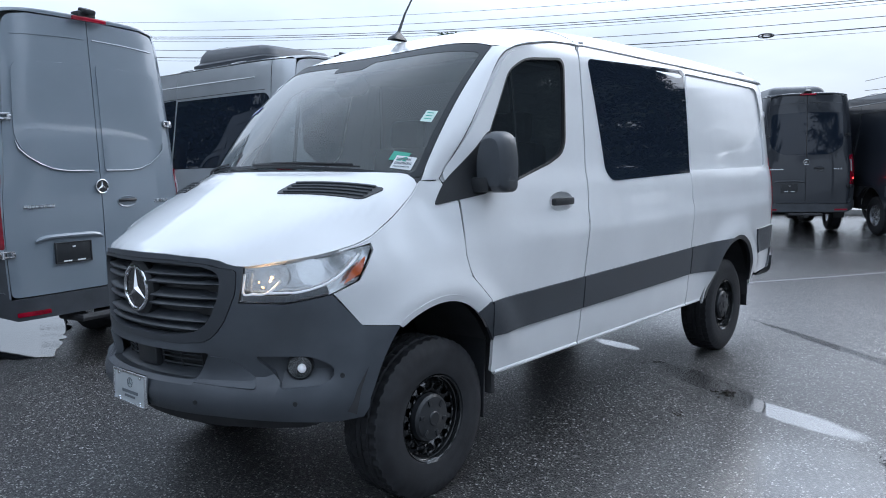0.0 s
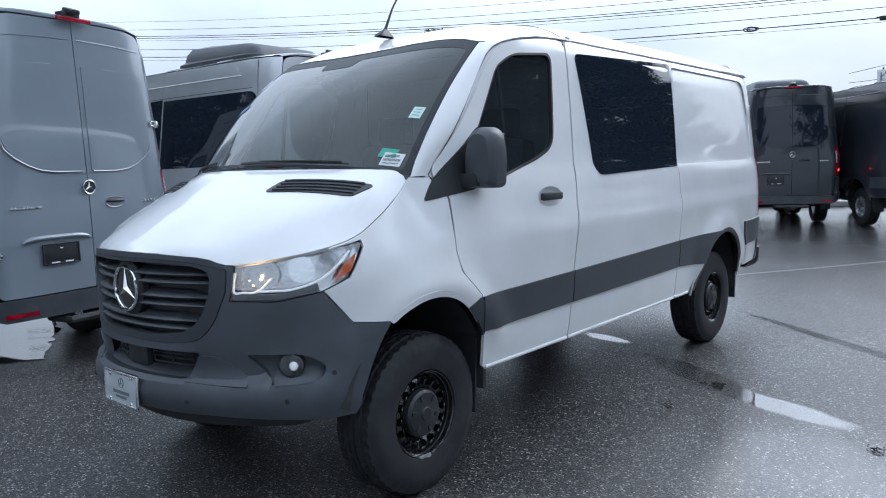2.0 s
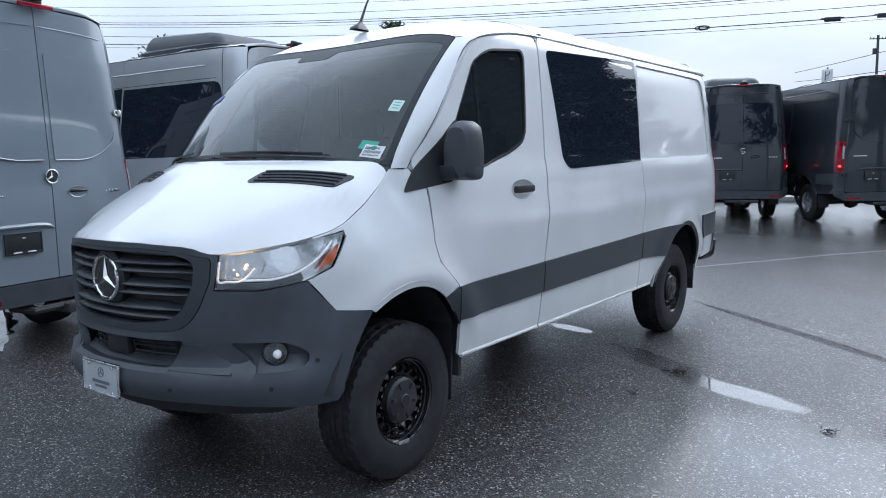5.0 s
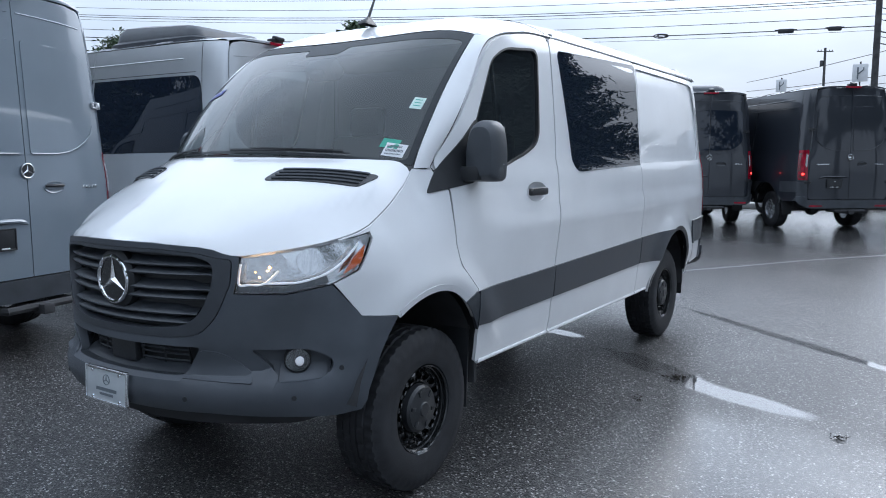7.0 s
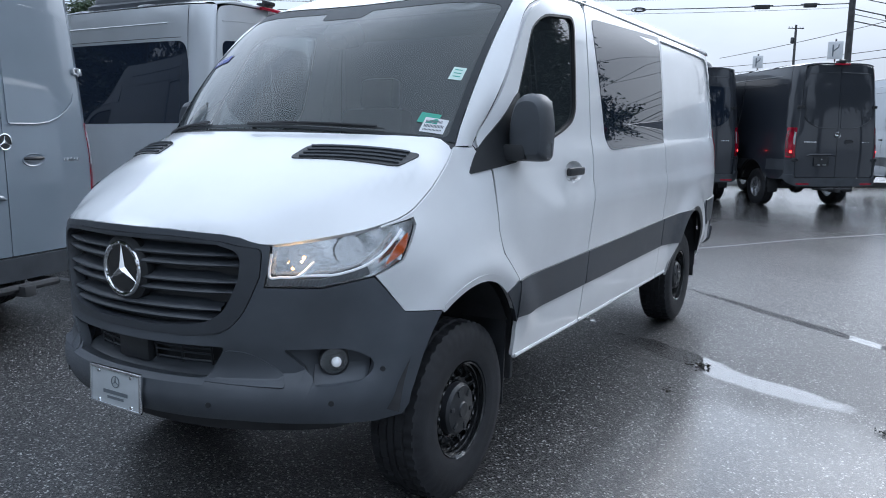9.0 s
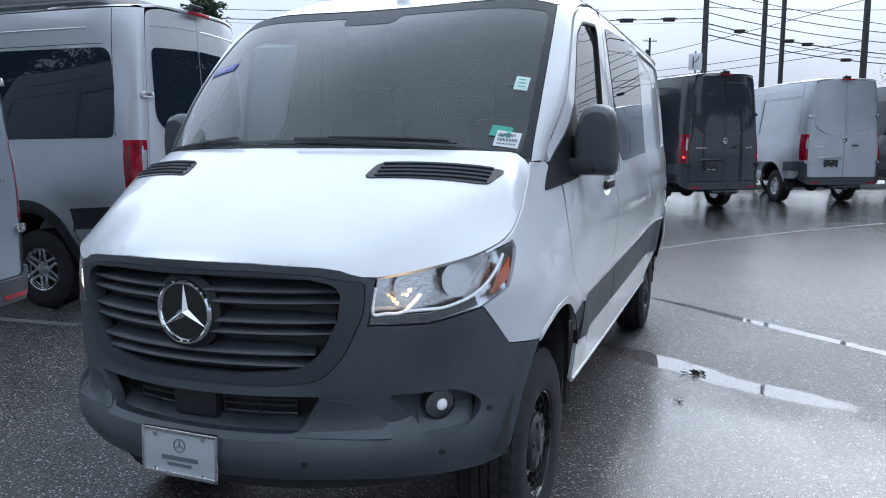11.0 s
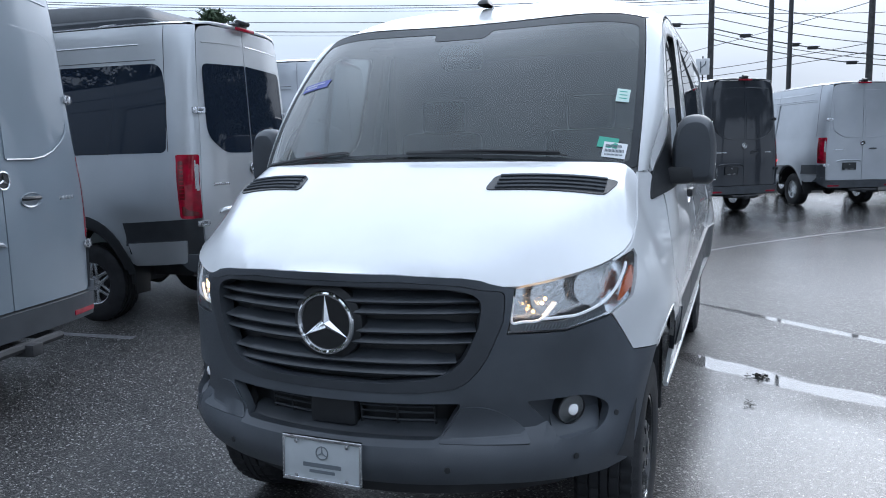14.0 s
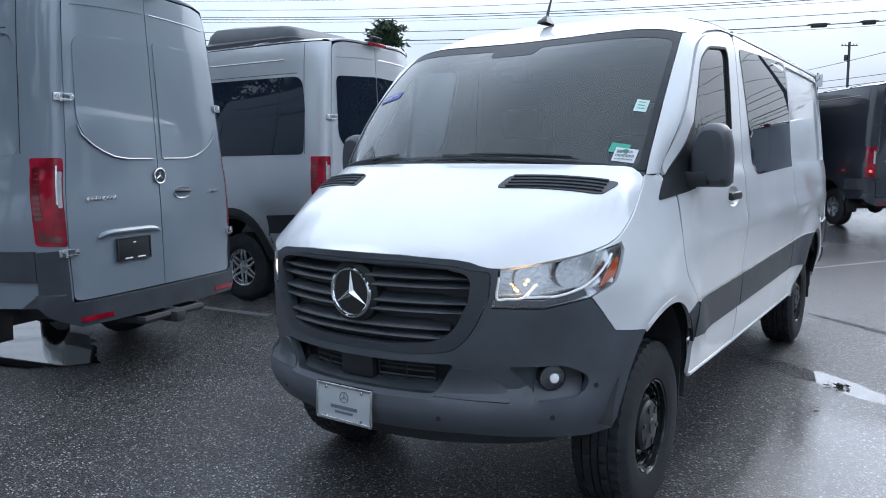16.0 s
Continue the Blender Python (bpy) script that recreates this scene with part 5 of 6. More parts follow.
    tube(bm, [p + Vector((x, y, z)) for x, y, z in ((-.085, .006, .012), (-.06, .022, .013), (0, .028, .013), (.06, .022, .013), (.085, .006, .012))], [.010, .013, .014, .013, .010], 8)
    part("rear_handle", bm, PLASTIC2, van, "black rear door handle")
    p, n = spot(tail, 0, 1.47, .016)
    star_badge(van, p, 1, .055, "rear_badge")
    p, n = spot(tail, .31, 1.06, .012)
    bm = bmesh.new()
    arch_pts = [p + Vector((x, -.012 * (abs(x) / .29) ** 4, .030 * (1 - (abs(x) / .29) ** 6))) for x in np.linspace(-.29, .29, 17)]
    tube(bm, arch_pts, [.008] + [.018] * 15 + [.008], 8)
    part("plate_lamp_bar", bm, paint, van, paint_name + " bar over the plate")
    p, n = spot(tail, .30, .955, .014)
    dark_plate(van, p, "dark plate insert with white print")
    for s0, wd in ((.55, .26), (-.60, .16)):
        p, n = spot(tail, s0, 1.33, .004)
        bm = bmesh.new()
        for k in range(8 if wd > .2 else 5):
            box(bm, (wd / 10, .006, .026), p + Vector((wd * (.5 - (k + .5) / (8 if wd > .2 else 5)), 0, 0)), bevel=.003)
        part("rear_lettering", bm, CHROME, van, "chrome bars of lettering")
    bump_out = [(-.98, .56), (-.80, .47), (.80, .47), (.98, .56), (1.04, .62), (1.04, .70), (.86, .70), (.82, .635), (-.82, .635), (-.86, .70), (-1.04, .70), (-1.04, .62)]
    rb = panel("rear_bumper", bump_out, tail, GRILLE, van, lift=.035, depth=.06, step=.09, label="dark grey plastic rear bumper with a step")
    for sg in (1, -1):
        panel("bumper_reflector", rounded([(.55 * sg, .50, .01), (.80 * sg, .50, .01), (.80 * sg, .535, .01), (.55 * sg, .535, .01)]), tail, RED, rb, lift=.040, depth=.006, step=.06, label="red reflector")
    bm = bmesh.new()
    zt = float(z_at(np.array(0.0), 4.86))
    box(bm, (.16, .10, .05), (0, 4.86, zt + .015), bevel=.015)
    box(bm, (.09, .12, .045), (0, 4.91, zt + .04), Matrix.Rotation(-.3, 3, "X"), bevel=.018)
    part("rear_camera", bm, PLASTIC2, van, "black rear view camera housing")
    bm = bmesh.new()
    box(bm, (.30, .03, .035), (0, 4.93, zt - .03), bevel=.008)
    part("brake_lamp", bm, RED, van, "red high brake lamp")
    bm = bmesh.new()
    tube(bm, [(-.30, 4.75, .42), (-.30, 5.02, .42), (.30, 5.02, .42), (.30, 4.75, .42)], .03, 8)
    box(bm, (.10, .30, .08), (0, 4.95, .40), bevel=.015)
    part("tow_bar", bm, DARK, van, "black tow bar")

    # underside and closed inside
    bm = bmesh.new()
    box(bm, (1.30, 5.0, .10), (0, 2.15, .50), bevel=.02)
    box(bm, (.7, .6, .16), (0, .15, .48), bevel=.05)
    for y in (0, WHEELBASE):
        tube(bm, [(-.72, y, TYRE), (.72, y, TYRE)], .05, 10)
        lathe(bm, [(.0, -.12), (.12, -.09), (.15, 0), (.12, .09), (0, .12)], (.0, y, TYRE), 16)
    tube(bm, [(.2, .2, .45), (.2, 3.5, .42)], .035, 8)
    tube(bm, [(-.45, 1.2, .42), (-.45, 3.0, .42), (-.5, 4.7, .45)], .04, 8)
    part("chassis", bm, DARK, van, "dark underbody with axles")
    return van


def cabin(van):
    """Seats, dashboard, wheel and liner behind the windscreen."""
    inn = new("cabin")
    inn.parent = van
    bm = bmesh.new()
    box(bm, (1.66, .46, .34), (0, .18, 1.27), Matrix.Rotation(.18, 3, "X"), bevel=.08)
    box(bm, (.46, .22, .16), (.42, .22, 1.46), bevel=.05)
    box(bm, (.36, .08, .20), (0, .38, 1.44), bevel=.03)
    part("dashboard", bm, CABIN, inn, "dark dashboard")
    bm = bmesh.new()
    c = Vector((.42, .52, 1.34))
    tube(bm, [c + Matrix.Rotation(.55, 3, "X") @ Vector((.19 * math.cos(q), 0, .19 * math.sin(q))) for q in (2 * math.pi * k / 28 for k in range(28))], .016, 8, closed=True)
    box(bm, (.34, .03, .06), c, Matrix.Rotation(.55, 3, "X"), bevel=.01)
    part("steering_wheel", bm, CABIN, inn, "black steering wheel")
    for x in (-.46, .44):
        bm = bmesh.new()
        box(bm, (.50, .50, .16), (x, .95, 1.02), bevel=.05)
        box(bm, (.50, .15, .66), (x, 1.23, 1.38), Matrix.Rotation(-.16, 3, "X"), bevel=.06)
        box(bm, (.27, .10, .20), (x, 1.31, 1.80), Matrix.Rotation(-.1, 3, "X"), bevel=.045)
        part("seat", bm, SEAT, inn, "dark fabric front seat")
    bm = bmesh.new()
    box(bm, (1.70, .03, 1.75), (0, 1.46, 1.42))
    part("bulkhead", bm, LINER, inn, "grey bulkhead behind the seats")
    bm = bmesh.new()
    box(bm, (1.36, .72, .02), (0, 1.13, 2.16), bevel=.008)
    part("headliner", bm, LINER, inn, "grey headliner")
    bm = bmesh.new()
    box(bm, (1.62, .95, .03), (0, .975, .86))
    part("cabin_floor", bm, CABIN, inn)
    bm = bmesh.new()
    box(bm, (.20, .09, .11), (0, .375, 2.035), Matrix.Rotation(.75, 3, "X"), bevel=.03)
    box(bm, (.08, .05, .05), (0, .335, 2.01), Matrix.Rotation(.75, 3, "X"), bevel=.012)
    part("mirror_camera_box", bm, CABIN, inn, "dark camera box behind the windscreen")

# ---- ground ----
bm = bmesh.new()
rings = [0, 2, 4, 7, 12, 25, 60, 200, 900]
prev = None
for r in rings:
    ring = [bm.verts.new((r * math.cos(q), 4 + r * math.sin(q), 0)) for q in (2 * math.pi * k / 48 for k in range(48))] if r else [bm.verts.new((0, 4, 0))]
    if prev:
        for k in range(48):
            bm.faces.new((prev[k], ring[k], ring[(k + 1) % 48], prev[(k + 1) % 48]) if len(prev) > 1 else (prev[0], ring[k], ring[(k + 1) % 48]))
    prev = ring
ground = part("ground", bm, ASPHALT, None)
tagged(ground, "wet dark asphalt of a car park", "ground", kind="structure")


def flat_patch(name, outline, z, material, label, category, jitter=0.0, seed=1):
    """A thin sheet on the ground with an uneven edge."""
    rng = random.Random(seed)
    pts = []
    for i, a in enumerate(outline):
        b = outline[(i + 1) % len(outline)]
        k = max(1, int(math.hypot(b[0] - a[0], b[1] - a[1]) / .06)) if jitter else 1
        for j in range(k):
            x, y = a[0] + (b[0] - a[0]) * j / k, a[1] + (b[1] - a[1]) * j / k
            w = noise.noise((x * 5 + seed * 7.3, y * 5, .5)) * 2 + noise.noise((x * 17, y * 17 + seed, .1))
            pts.append((x + jitter * w, y + jitter * noise.noise((x * 6, y * 6, 3.7 + seed)) * 2))
    bm = bmesh.new()
    f = bm.faces.new([bm.verts.new((x, y, z)) for x, y in pts])
    bmesh.ops.triangulate(bm, faces=[f])
    bm.normal_update()
    for f in bm.faces:
        if f.normal.z < 0:
            f.normal_flip()
    ob = part(name, bm, material, None)
    return tagged(ob, label, category, kind="structure")


def strip(points, width):
    """An outline of a line of that width along points."""
    left, right = [], []
    for i, p in enumerate(points):
        a, b = points[max(i - 1, 0)], points[min(i + 1, len(points) - 1)]
        d = Vector((b[0] - a[0], b[1] - a[1])).normalized()
        left.append((p[0] - d.y * width / 2, p[1] + d.x * width / 2))
        right.append((p[0] + d.y * width / 2, p[1] - d.x * width / 2))
    return left + right[::-1]


flat_patch("road_marking", strip([(-5.6, 1.83), (-3.74, 2.0)], .10), .004, LINE, "worn white parking line on wet asphalt", "line", .006, 3)
flat_patch("road_marking", strip([(-.8, 6.3), (-.1, 7.5), (.55, 8.5), (1.2, 9.6), (2.6, 11.5), (4.2, 13.4)], .07), .004, LINE, "thin worn pale line curving over asphalt", "line", .006, 5)
flat_patch("water", [(-3.5, .05), (-3.85, -.35), (-4.8, -.5), (-6.5, .2), (-6.9, .8), (-6.0, 1.1), (-4.9, .7)], .005, WATER, "rain puddle below a parked van", "puddle", .05, 17)

# ---- the parked vans ----
white_van = build_van("white van with dark grey bumper, side window and black steel wheels", WHITE, None, high=False, alloy=False, windows="crew", fine=True, paint_name="white painted")
cabin(white_van)


def front_plate(van):
    """A dealer's plate in a chrome frame."""
    hold = new("front_plate")
    hold.parent = van
    hold.matrix_basis = pose(0, -1.012, .607, -3, 0, 0) @ Matrix.Diagonal((.94, 1, .93, 1))
    bm = bmesh.new()
    box(bm, (.302, .006, .155), (0, 0, 0), bevel=.002)
    part("plate_panel", bm, PLATE, hold, "pale grey plate")
    bm = bmesh.new()
    for z, h in ((.077, .014), (-.074, .016)):
        box(bm, (.315, .014, h), (0, -.002, z), bevel=.004)
    for x in (-.152, .152):
        box(bm, (.011, .014, .16), (x, -.002, 0), bevel=.004)
    part("plate_frame", bm, CHROME, hold, "chrome plate frame")
    for x, z in ((-.10, .062), (.10, .062), (-.10, -.06), (.10, -.06)):
        bm = bmesh.new()
        lathe(bm, [(.009, 0), (.007, -.005), (0, -.006)], (x, -.004, z), 12, "y")
        part("plate_screw", bm, CHROME, hold)
    bm = bmesh.new()
    box(bm, (.15, .003, .015), (0, -.0035, -.018))
    part("print_bar", bm, INK, hold)
    bm = bmesh.new()
    box(bm, (.10, .003, .011), (0, -.0035, -.040))
    part("print_bar", bm, INK, hold)
    bm = bmesh.new()
    tube(bm, [(.023 * math.cos(q), -.004, .028 + .023 * math.sin(q)) for q in (2 * math.pi * k / 24 for k in range(24))], .002, 5, closed=True)
    for k in range(3):
        q = math.pi / 2 + 2 * math.pi * k / 3
        tube(bm, [(0, -.004, .028), (.022 * math.cos(q), -.004, .028 + .022 * math.sin(q))], [.0035, .001], 5)
    part("printed_emblem", bm, INK, hold, "grey printed emblem")
    bm = bmesh.new()
    box(bm, (.24, .05, .13), (0, .03, 0), bevel=.01)
    part("plate_holder", bm, PLASTIC2, hold)


front_plate(white_van)
aerial = new("aerial")
aerial.parent = white_van
bm = bmesh.new()
prof = rounded([(-.045, -.07, .03), (.045, -.07, .03), (.035, .09, .03), (-.035, .09, .03)])
rings = [[bm.verts.new((x * k * .75, .75 + y * k * .85 + dy, 2.332 + h)) for x, y in prof] for k, h, dy in ((1, 0, 0), (.85, .014, 0), (.5, .030, .01), (.22, .048, .02))]
for r1, r2 in zip(rings, rings[1:]):
    for i in range(len(r1)):
        bm.faces.new((r1[i], r1[(i + 1) % len(r1)], r2[(i + 1) % len(r1)], r2[i]))
bm.faces.new(rings[-1])
part("aerial_base", bm, PLASTIC2, aerial, "black aerial base")
bm = bmesh.new()
tube(bm, [(0, .762, 2.365), (0, .83, 2.50), (0, .98, 2.72), (0, 1.02, 2.78)], [.010, .006, .004, .003], 6)
part("aerial_whip", bm, PLASTIC2, aerial, "thin black whip")

pane_surf = windscreen(False)
for name, pts, mat, lab in (("paper_label", [(.880, .335), (.938, .335), (.943, .412), (.885, .412)], MINT, "pale green sticker"),
                            ("green_sticker", [(.825, .085), (.908, .08), (.915, .132), (.832, .137)], GREEN, "green sticker"),
                            ("barcode_label", [(.848, .038), (.945, .033), (.952, .108), (.855, .113)], LABEL, "white label with printed bars"),
                            ("blue_banner", [(-.925, .49), (-.72, .505), (-.715, .56), (-.92, .545)], BLUE, "blue sticker with white print")):
    st = panel(name, pts, pane_surf, mat, white_van, lift=.004, depth=.001, step=.05, label=lab)
    if name == "barcode_label":
        for b0, b1, a0_, a1_ in ((.086, .099, .862, .930), (.062, .076, .860, .940), (.046, .053, .860, .935)):
            n = 9 if b0 > .11 else 14
            for k in range(n):
                u = a0_ + (a1_ - a0_) * k / n
                panel("print_bar", [(u, b0), (u + (a1_ - a0_) / n * .62, b0), (u + (a1_ - a0_) / n * .62, b1), (u, b1)], pane_surf, INK, st, lift=.0055, depth=.0005, step=.05)
    if name == "blue_banner":
        for row, n in ((0, 7), (1, 11)):
            for k in range(n):
                u = -.900 + .0140 * k
                b = .505 + .018 * row + .0010 * k
                panel("print_bar", [(u, b), (u + .0075, b + .001), (u + .0075, b + .010), (u, b + .009)], pane_surf, LABEL, st, lift=.0055, depth=.0005, step=.05)
    if name == "paper_label":
        for k in range(3):
            panel("print_bar", [(.895, .352 + .020 * k), (.928, .352 + .020 * k), (.928, .357 + .020 * k), (.895, .357 + .020 * k)], pane_surf, GREEN, st, lift=.0055, depth=.0005, step=.05)


def parked(rear, heading, size=1.0):
    """The pose of a van by the middle of its rear end and the way it faces."""
    f = Vector(heading).normalized()
    return pose(rear[0] + 4.95 * size * f.x, rear[1] + 4.95 * size * f.y, 0, 0, 0, math.degrees(math.atan2(f.x, -f.y)))


build_van("grey-blue high-roof cargo van parked with its rear doors shut", GREYBLUE, parked((-3.02, .30), (-.98, -.2)), windows="cargo", paint_name="grey-blue painted")
build_van("silver high-roof passenger van with dark windows and a roof air unit", SILVER, parked((-3.36, 3.38), (-.998, -.05)), windows="glazed", air=(2.75, 4.25, 1.1), dark_sill=True, paint_name="silver painted")
build_van("pale silver high-roof van parked beyond the others", SILVERWHITE, parked((-3.9, 6.45), (-.998, -.05)), windows="cargo", paint_name="pale silver painted")
build_van("black high-roof passenger van with a roof air unit", BLACK, parked((-1.5, 14.7), (-.45, .89), 1.06), windows="glazed", air=(1.95, 3.9, 1.3), lit_tail=True, size=1.06, paint_name="black painted")
build_van("black high-roof cargo van with shut rear doors", BLACK, parked((1.28, 14.95), (-.60, .80), 1.06), windows="cargo", lit_tail=True, size=1.06, paint_name="black painted")
build_van("pale silver cargo van with alloy wheels", SILVERWHITE, parked((3.93, 17.6), (-.42, .907), 1.06), windows="cargo", size=1.06, paint_name="pale silver painted")
build_van("black high-roof van at the end of the row", BLACK, parked((6.95, 18.1), (-.33, .944), 1.06), windows="glazed", size=1.06, paint_name="black painted")

# ---- poles and wires ----
def utility_pole(x, y, height, radius, material, label, arm=None):
    pole = thing("utility_pole", label, "pole", pose(x, y, 0))
    bm = bmesh.new()
    tube(bm, [(0, 0, 0), (0, 0, height * .5), (0, 0, height)], [radius, radius * .88, radius * .75], 12)
    part("pole_shaft", bm, material, pole)
    if arm:
        bm = bmesh.new()
        d = Vector((math.cos(arm), math.sin(arm), 0))
        turn = Matrix.Rotation(arm, 3, "Z")
        box(bm, (2.4, .12, .12), (0, 0, height - .5), turn, bevel=.01)
        for k in (-1.05, -.6, .6, 1.05):
            tube(bm, [d * k + Vector((0, 0, height - .45)), d * k + Vector((0, 0, height - .25))], .05, 8)
        part("cross_arm", bm, material, pole)
        bm = bmesh.new()
        lathe(bm, [(.22, 0), (.24, .1), (.24, .75), (.2, .82), (0, .82)], (-.4, 0, height - 2.6), 16, "z")
        part("transformer", bm, METALDARK, pole, "grey pole transformer")
    return pole


P1, P4 = Vector((-.9, 51, 0)), Vector((9.6, 60, 0))
utility_pole(P1.x, P1.y, 14, .22, WOOD, "tall weathered wooden utility pole with wires")
utility_pole(2.56, 45, 11.2, .17, WOOD, "plain weathered wooden pole beside the road")
utility_pole(3.34, 40, 14, .13, METALDARK, "thin dark metal pole beside the road")
lamp_pole = utility_pole(P4.x, P4.y, 15, .26, WOOD, "wooden utility pole with a street lamp arm")
bm = bmesh.new()
tube(bm, [(0, 0, 11.9), (-1.6, 0, 12.3), (-3.6, 0, 12.1)], .05, 8)
box(bm, (.9, .25, .14), (-4.0, 0, 12.05), bevel=.05)
part("lamp_arm", bm, METALDARK, lamp_pole, "street lamp on a curved arm")
far_pole = utility_pole(-12.4, 122, 17.5, .22, WOOD, "far utility pole with a cross arm", arm=.6)


def cable(points, sag, radius, label="black overhead cable under a grey sky"):
    pts = []
    for a, b in zip(points, points[1:]):
        a, b = Vector(a), Vector(b)
        for t in np.linspace(0, 1, 17, endpoint=False):
            p = a.lerp(b, t)
            p.z -= sag * 4 * t * (1 - t)
            pts.append(p)
    pts.append(Vector(points[-1]))
    bm = bmesh.new()
    tube(bm, pts, radius, 5)
    return tagged(part("cable", bm, CABLE, None), label, "cable", "overhead cables")


left = Vector((-.936, -.35, 0))
for z, r in ((12.35, .012), (11.7, .016), (11.17, .022), (11.02, .024), (10.82, .012), (10.1, .02), (9.5, .03), (9.25, .012)):
    cable([P1 + left * 75 + Vector((0, 0, z + 3.2)), P1 + Vector((0, 0, z))], 1.16, r)
beyond = P4 + Vector((42, 46, 0))
for k, (z0, z1, z2, r) in enumerate(((11.4, 9.9, 9.6, .026), (10.6, 9.3, 9.0, .03), (9.9, 8.6, 8.2, .03), (9.2, 7.8, 7.4, .04), (8.9, 7.5, 7.1, .024), (8.5, 7.1, 6.8, .036))):
    cable([P1 + Vector((0, 0, z0)), P4 + Vector((0, 0, z1)), beyond + Vector((0, 0, z2))], .2, r)
for z0, z1 in ((8.6, 6.0), (8.0, 5.3), (11.5, 7.0)):
    cable([P4 + Vector((0, 0, z0)), Vector((-16, 88, z1 + 3))], .3, .028, "thin overhead cable crossing the road")
for a, b in (((-.9, 51, 11.4), (22, 60, 13)), ((-.9, 51, 10.2), (24, 70, 12)), ((9.6, 60, 13.5), (32, 66, 9))):
    cable([a, b], .4, .022, "thin overhead cable crossing the road")


def splice_box(at, turn_z, size, label):
    bm = bmesh.new()
    box(bm, size, (0, 0, 0), bevel=.06)
    tube(bm, [(-size[0] * .7, 0, size[2] * .3), (size[0] * .7, 0, size[2] * .3)], .03, 6)
    ob = part("cable_closure", bm, CABLE, None)
    ob.matrix_basis = pose(*at, 0, 0, turn_z)
    return tagged(ob, label, "cable box", "overhead cables")


for d, z, s in ((5.2, 9.40, .9), (2.4, 9.44, .75)):
    p = P1 + left * d
    splice_box((p.x, p.y, z), 20, (s, .26, .26), "black cable splice box on an overhead wire")
for t, z in ((.2, 8.92 - .128), (.5, 8.5 - .2), (.62, 8.33 - .19), (.88, 7.27 - .085)):
    p = P1.lerp(P4, t)
    splice_box((p.x, p.y, z), 20, (.7, .24, .24), "black cable splice box on an overhead wire")


loop = P1 + left * 12.7 + Vector((0, 0, 9.39))
bm = bmesh.new()
tube(bm, [loop + left * (.45 * math.cos(q)) + Vector((0, 0, .13 * math.sin(q))) for q in (2 * math.pi * k / 20 for k in range(20))], .03, 6, closed=True)
tube(bm, [loop + left * (.30 * math.cos(q)) + Vector((.05, 0, .09 * math.sin(q))) for q in (2 * math.pi * k / 20 for k in range(20))], .03, 6, closed=True)
tagged(part("cable_coil", bm, CABLE, None), "coil of spare black cable hung on a wire", "cable", "overhead cables")


def rain_marks(x, y, size, count, seed):
    """A small clump of curled dark flakes and twigs that stands in for rain-drop ripples."""
    rng = random.Random(seed)
    bm = bmesh.new()
    for _ in range(count):
        p = Vector((rng.gauss(0, size * .35), rng.gauss(0, size * .3), .005 + abs(rng.gauss(0, size * .04))))
        d = Vector((rng.uniform(-1, 1), rng.uniform(-1, 1), rng.uniform(-.05, .2))).normalized()
        e = d.cross(Vector((rng.uniform(-.3, .3), rng.uniform(-.3, .3), 1))).normalized()
        L = size * rng.uniform(.12, .3)
        row = [[bm.verts.new(p + d * L * (a - .5) + e * L * .35 * b * (1 - abs(2 * a - 1) ** 2) + Vector((0, 0, L * .25 * abs(b)))) for b in (-1, 0, 1)] for a in (0, .33, .66, 1)]
        for r1, r2 in zip(row, row[1:]):
            for k in range(2):
                bm.faces.new((r1[k], r1[k + 1], r2[k + 1], r2[k]))
    for _ in range(5):
        a = Vector((rng.gauss(0, size * .3), rng.gauss(0, size * .3), .012))
        tube(bm, [a, a + Vector((rng.uniform(-1, 1) * size * .5, rng.uniform(-1, 1) * size * .4, .01))], .002, 5)
    ob = part("rain_mark_flakes", bm, RAIN_MARK, None)
    ob.location = (x, y, 0)
    tagged(ob, "small dark flakes standing in for rain ripples on asphalt", "leaves", kind="stuff")


rain_marks(1.40, 2.43, .11, 34, 3)
rain_marks(1.33, 1.80, .06, 12, 4)
rain_marks(2.48, 1.76, .07, 20, 6)


def road_sign(at, size, label, arrow=True):
    sign = thing("road_sign", label, "sign", pose(*at, 0, 0, 0))
    bm = bmesh.new()
    box(bm, (size, .04, size * 1.25), (0, 0, 0), bevel=.015)
    part("sign_panel", bm, SIGNWHITE, sign)
    bm = bmesh.new()
    k = size / 1.0
    tube(bm, [(-.15 * k, -.03, -.45 * k), (-.15 * k, -.03, .1 * k), (-.15 * k, -.03, .4 * k)], .05 * k, 6)
    tube(bm, [(-.15 * k, -.03, -.1 * k), (.2 * k, -.03, .2 * k), (.22 * k, -.03, .4 * k)], .045 * k, 6)
    part("sign_arrow", bm, INK, sign, "dark arrow")
    bm = bmesh.new()
    tube(bm, [(0, .06, -at[2]), (0, .06, size * .8)], .04, 8)
    part("sign_post", bm, METALDARK, sign)


road_sign((-.95, 42.2, 5.9), .72, "white road sign with a dark arrow by the wires")
road_sign((-4.5, 41, 5.35), .52, "small white road sign with a dark arrow")

# ---- kerb behind the far row ----
kerb = thing("kerb", "low concrete kerb strip behind the far vans", "kerb")
kerb["kind"] = "structure"
for k in range(14):
    bm = bmesh.new()
    box(bm, (2.38, .30, .16), (0, 0, .08), bevel=.03)
    ob = part("kerb_stone", bm, KERB, kerb)
    ob.matrix_basis = pose(-8 + k * 2.2, 19.5 + k * .90, 0, 0, 0, 22.3)


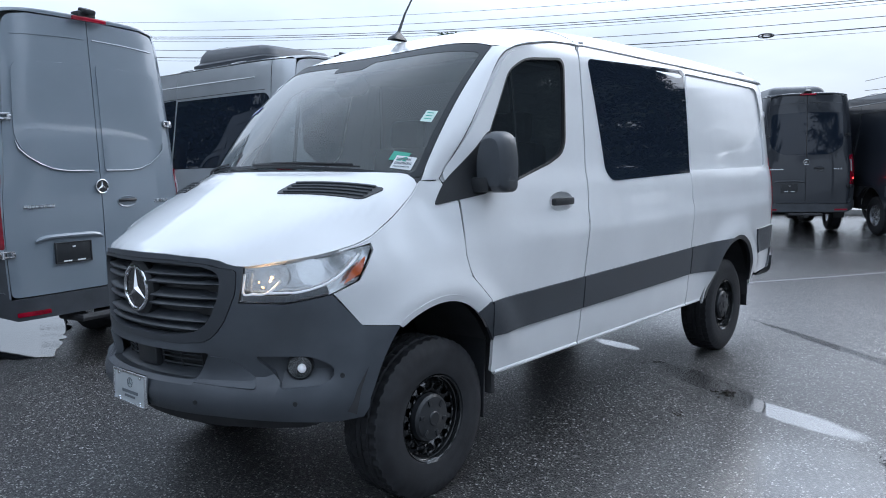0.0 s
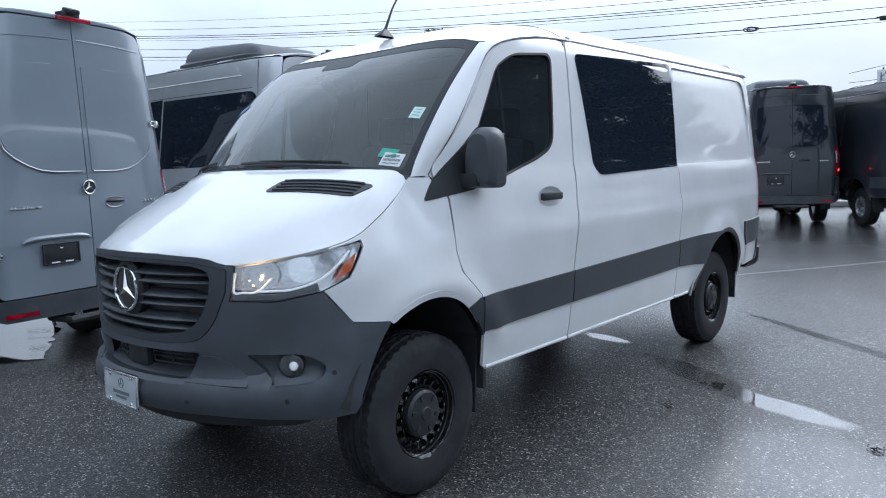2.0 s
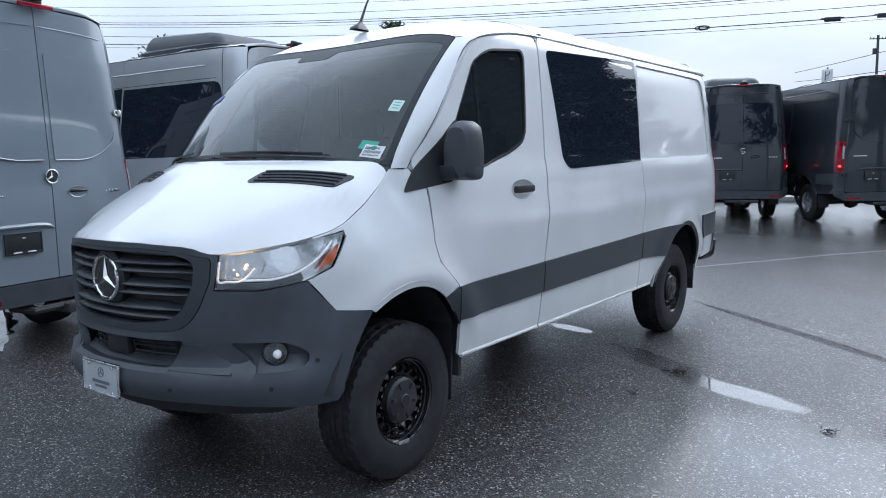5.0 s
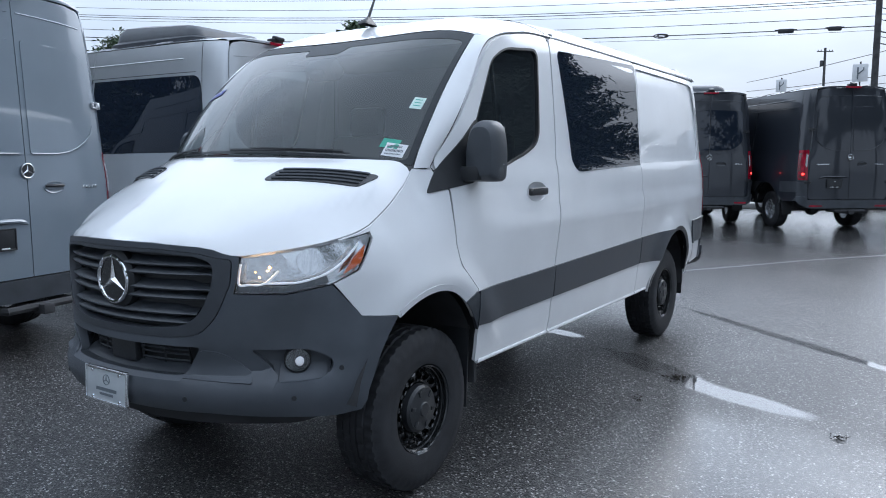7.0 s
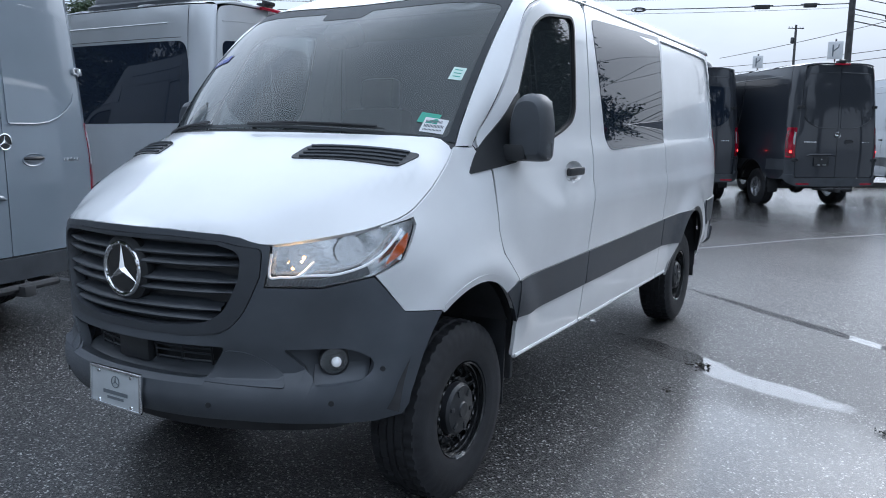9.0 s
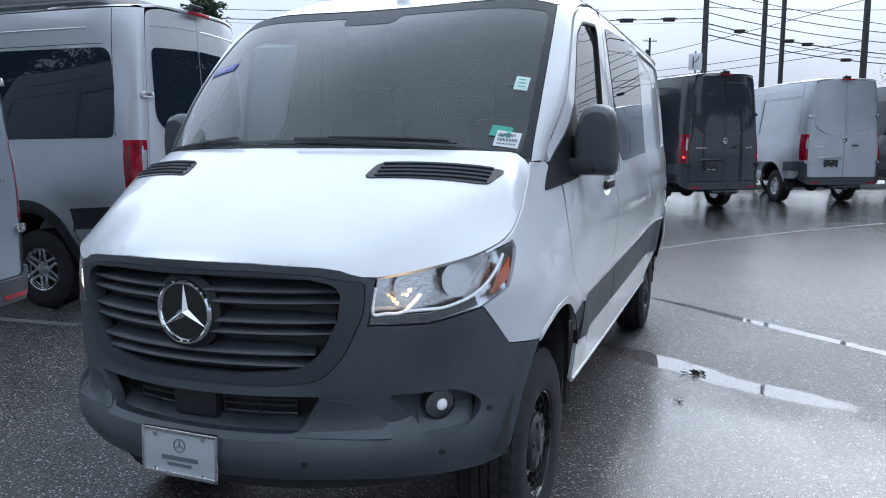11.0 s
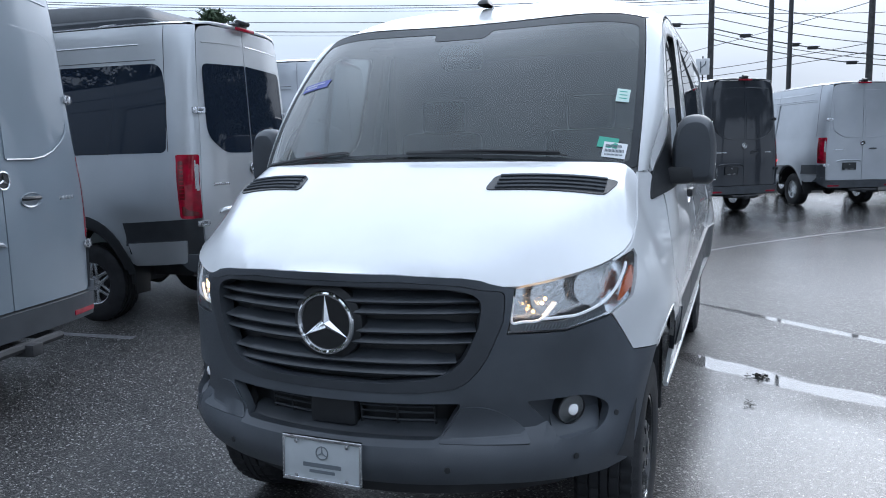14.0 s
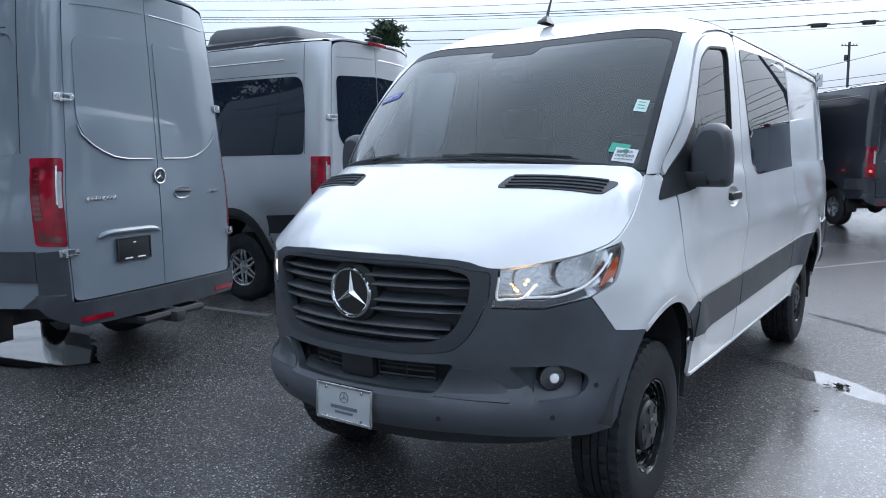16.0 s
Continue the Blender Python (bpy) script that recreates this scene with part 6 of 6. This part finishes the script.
# ---- trees ----
def leafy_tree(name, height, spread, trunk, leaves, material, seed, label, conifer=False, leaf=.22, dome=False):
    rng = random.Random(seed)
    tree = thing(name, label, "tree")
    bm = bmesh.new()
    tube(bm, [(0, 0, 0), (.05 * height * .2, 0, height * .4), (0, .03 * height, height * (.97 if conifer else .7))], [trunk, trunk * .75, trunk * .2], 9)
    tips = []
    for k in range(46 if conifer else 70 if dome else 26):
        z = height * rng.uniform(.25 if conifer else .35, .97 if conifer else .75)
        q = rng.uniform(0, 2 * math.pi)
        reach = spread * ((1.05 - z / height) * 1.2 + .12 if conifer else rng.uniform(.5, 1.0)) * rng.uniform(.6, 1.1)
        rise = rng.uniform(-.02, .12) * height if conifer else rng.uniform(.05, .3) * height
        tip = Vector((reach * math.cos(q), reach * math.sin(q), min(z + rise, height)))
        if dome:
            w = rng.uniform(-.35, 1)
            ring = math.sqrt(1 - w * w) * rng.uniform(.75, 1)
            tip = Vector((spread * ring * math.cos(q), spread * ring * math.sin(q), height * (.60 + .36 * w)))
        base = Vector((0, 0, z))
        mid = base.lerp(tip, .55) + Vector((0, 0, .04 * height * rng.uniform(-1, 1)))
        tube(bm, [base, mid, tip], [trunk * .22, trunk * .13, trunk * .04], 5)
        tips.append((base, mid, tip))
    part("trunk", bm, BARK, tree, "brown trunk with limbs")
    verts, faces = [], []
    for _ in range(leaves):
        base, mid, tip = rng.choice(tips)
        t = rng.uniform(.25, 1.08)
        p = (base.lerp(mid, t / .55) if t < .55 else mid.lerp(tip, (t - .55) / .45))
        s = spread * (.10 if conifer or dome else .20)
        p = p + Vector((rng.gauss(0, s), rng.gauss(0, s), rng.gauss(0, s * (.35 if conifer else .8))))
        d = Vector((rng.gauss(0, 1), rng.gauss(0, 1), rng.gauss(0, .6))).normalized()
        e = d.orthogonal().normalized() * rng.uniform(.25, .5)
        L = leaf * rng.uniform(.6, 1.4)
        b = len(verts)
        verts += [p - d * L * .5, p + e * L * .5, p + d * L * .6, p - e * L * .5]
        faces.append((b, b + 1, b + 2, b + 3))
    link_mesh("crown", verts, faces, material, tree, smooth=False)
    return tree


bush = leafy_tree("tree", 9.0, 2.3, .25, 60000, LEAF, 5, "leafy green tree beyond the parked vans", leaf=.2, dome=True)
bush.matrix_basis = pose(-34.0, 22.4, -.8)
second = leafy_tree("tree", 9.3, 2.4, .25, 7000, LEAF, 8, "dark green tree behind the silver van", conifer=True, leaf=.28)
second.matrix_basis = pose(-26, 32, 0)
thin = leafy_tree("tree", 6.5, 1.7, .12, 3200, LEAF, 9, "sparse young tree beyond the far row", leaf=.11)
thin.matrix_basis = pose(10.2, 46, 0)
pine = leafy_tree("tree", 17, 6.0, .38, 15000, NEEDLE, 21, "tall pine beside the car park", conifer=True, leaf=.38)
pine.matrix_basis = pose(15.5, 22, 0)
for x, y, turn, k in ((21, 29, 80, 1.0), (20, 47, 100, 1.0), (24, 54, 260, 1.1), (14.5, 17, 140, .7), (20, 38, 220, 1.0), (26, 46, 330, 1.2), (27, 24, 250, 1.15), (24, 10, 30, 1.0), (28, 38, 200, 1.2), (22, -8, 120, 1.0), (14, -22, 10, .9), (-4, -26, 70, 1.0), (-18, -20, 300, 1.1), (30, 2, 45, 1.1), (-24, -11, 60, .9), (-31, -5, 130, 1.1), (-33, -17, 200, 1.2), (-27, -20, 15, 1.0), (-40, -11, 80, 1.2), (4, -27, 200, 1.0), (8, -24, 150, .8), (-10, -28, 310, 1.1), (-15, -25, 20, .9)):
    c = copy_thing(pine, pose(x, y, 0, 0, 0, turn))
    c.scale = (k, k, k)
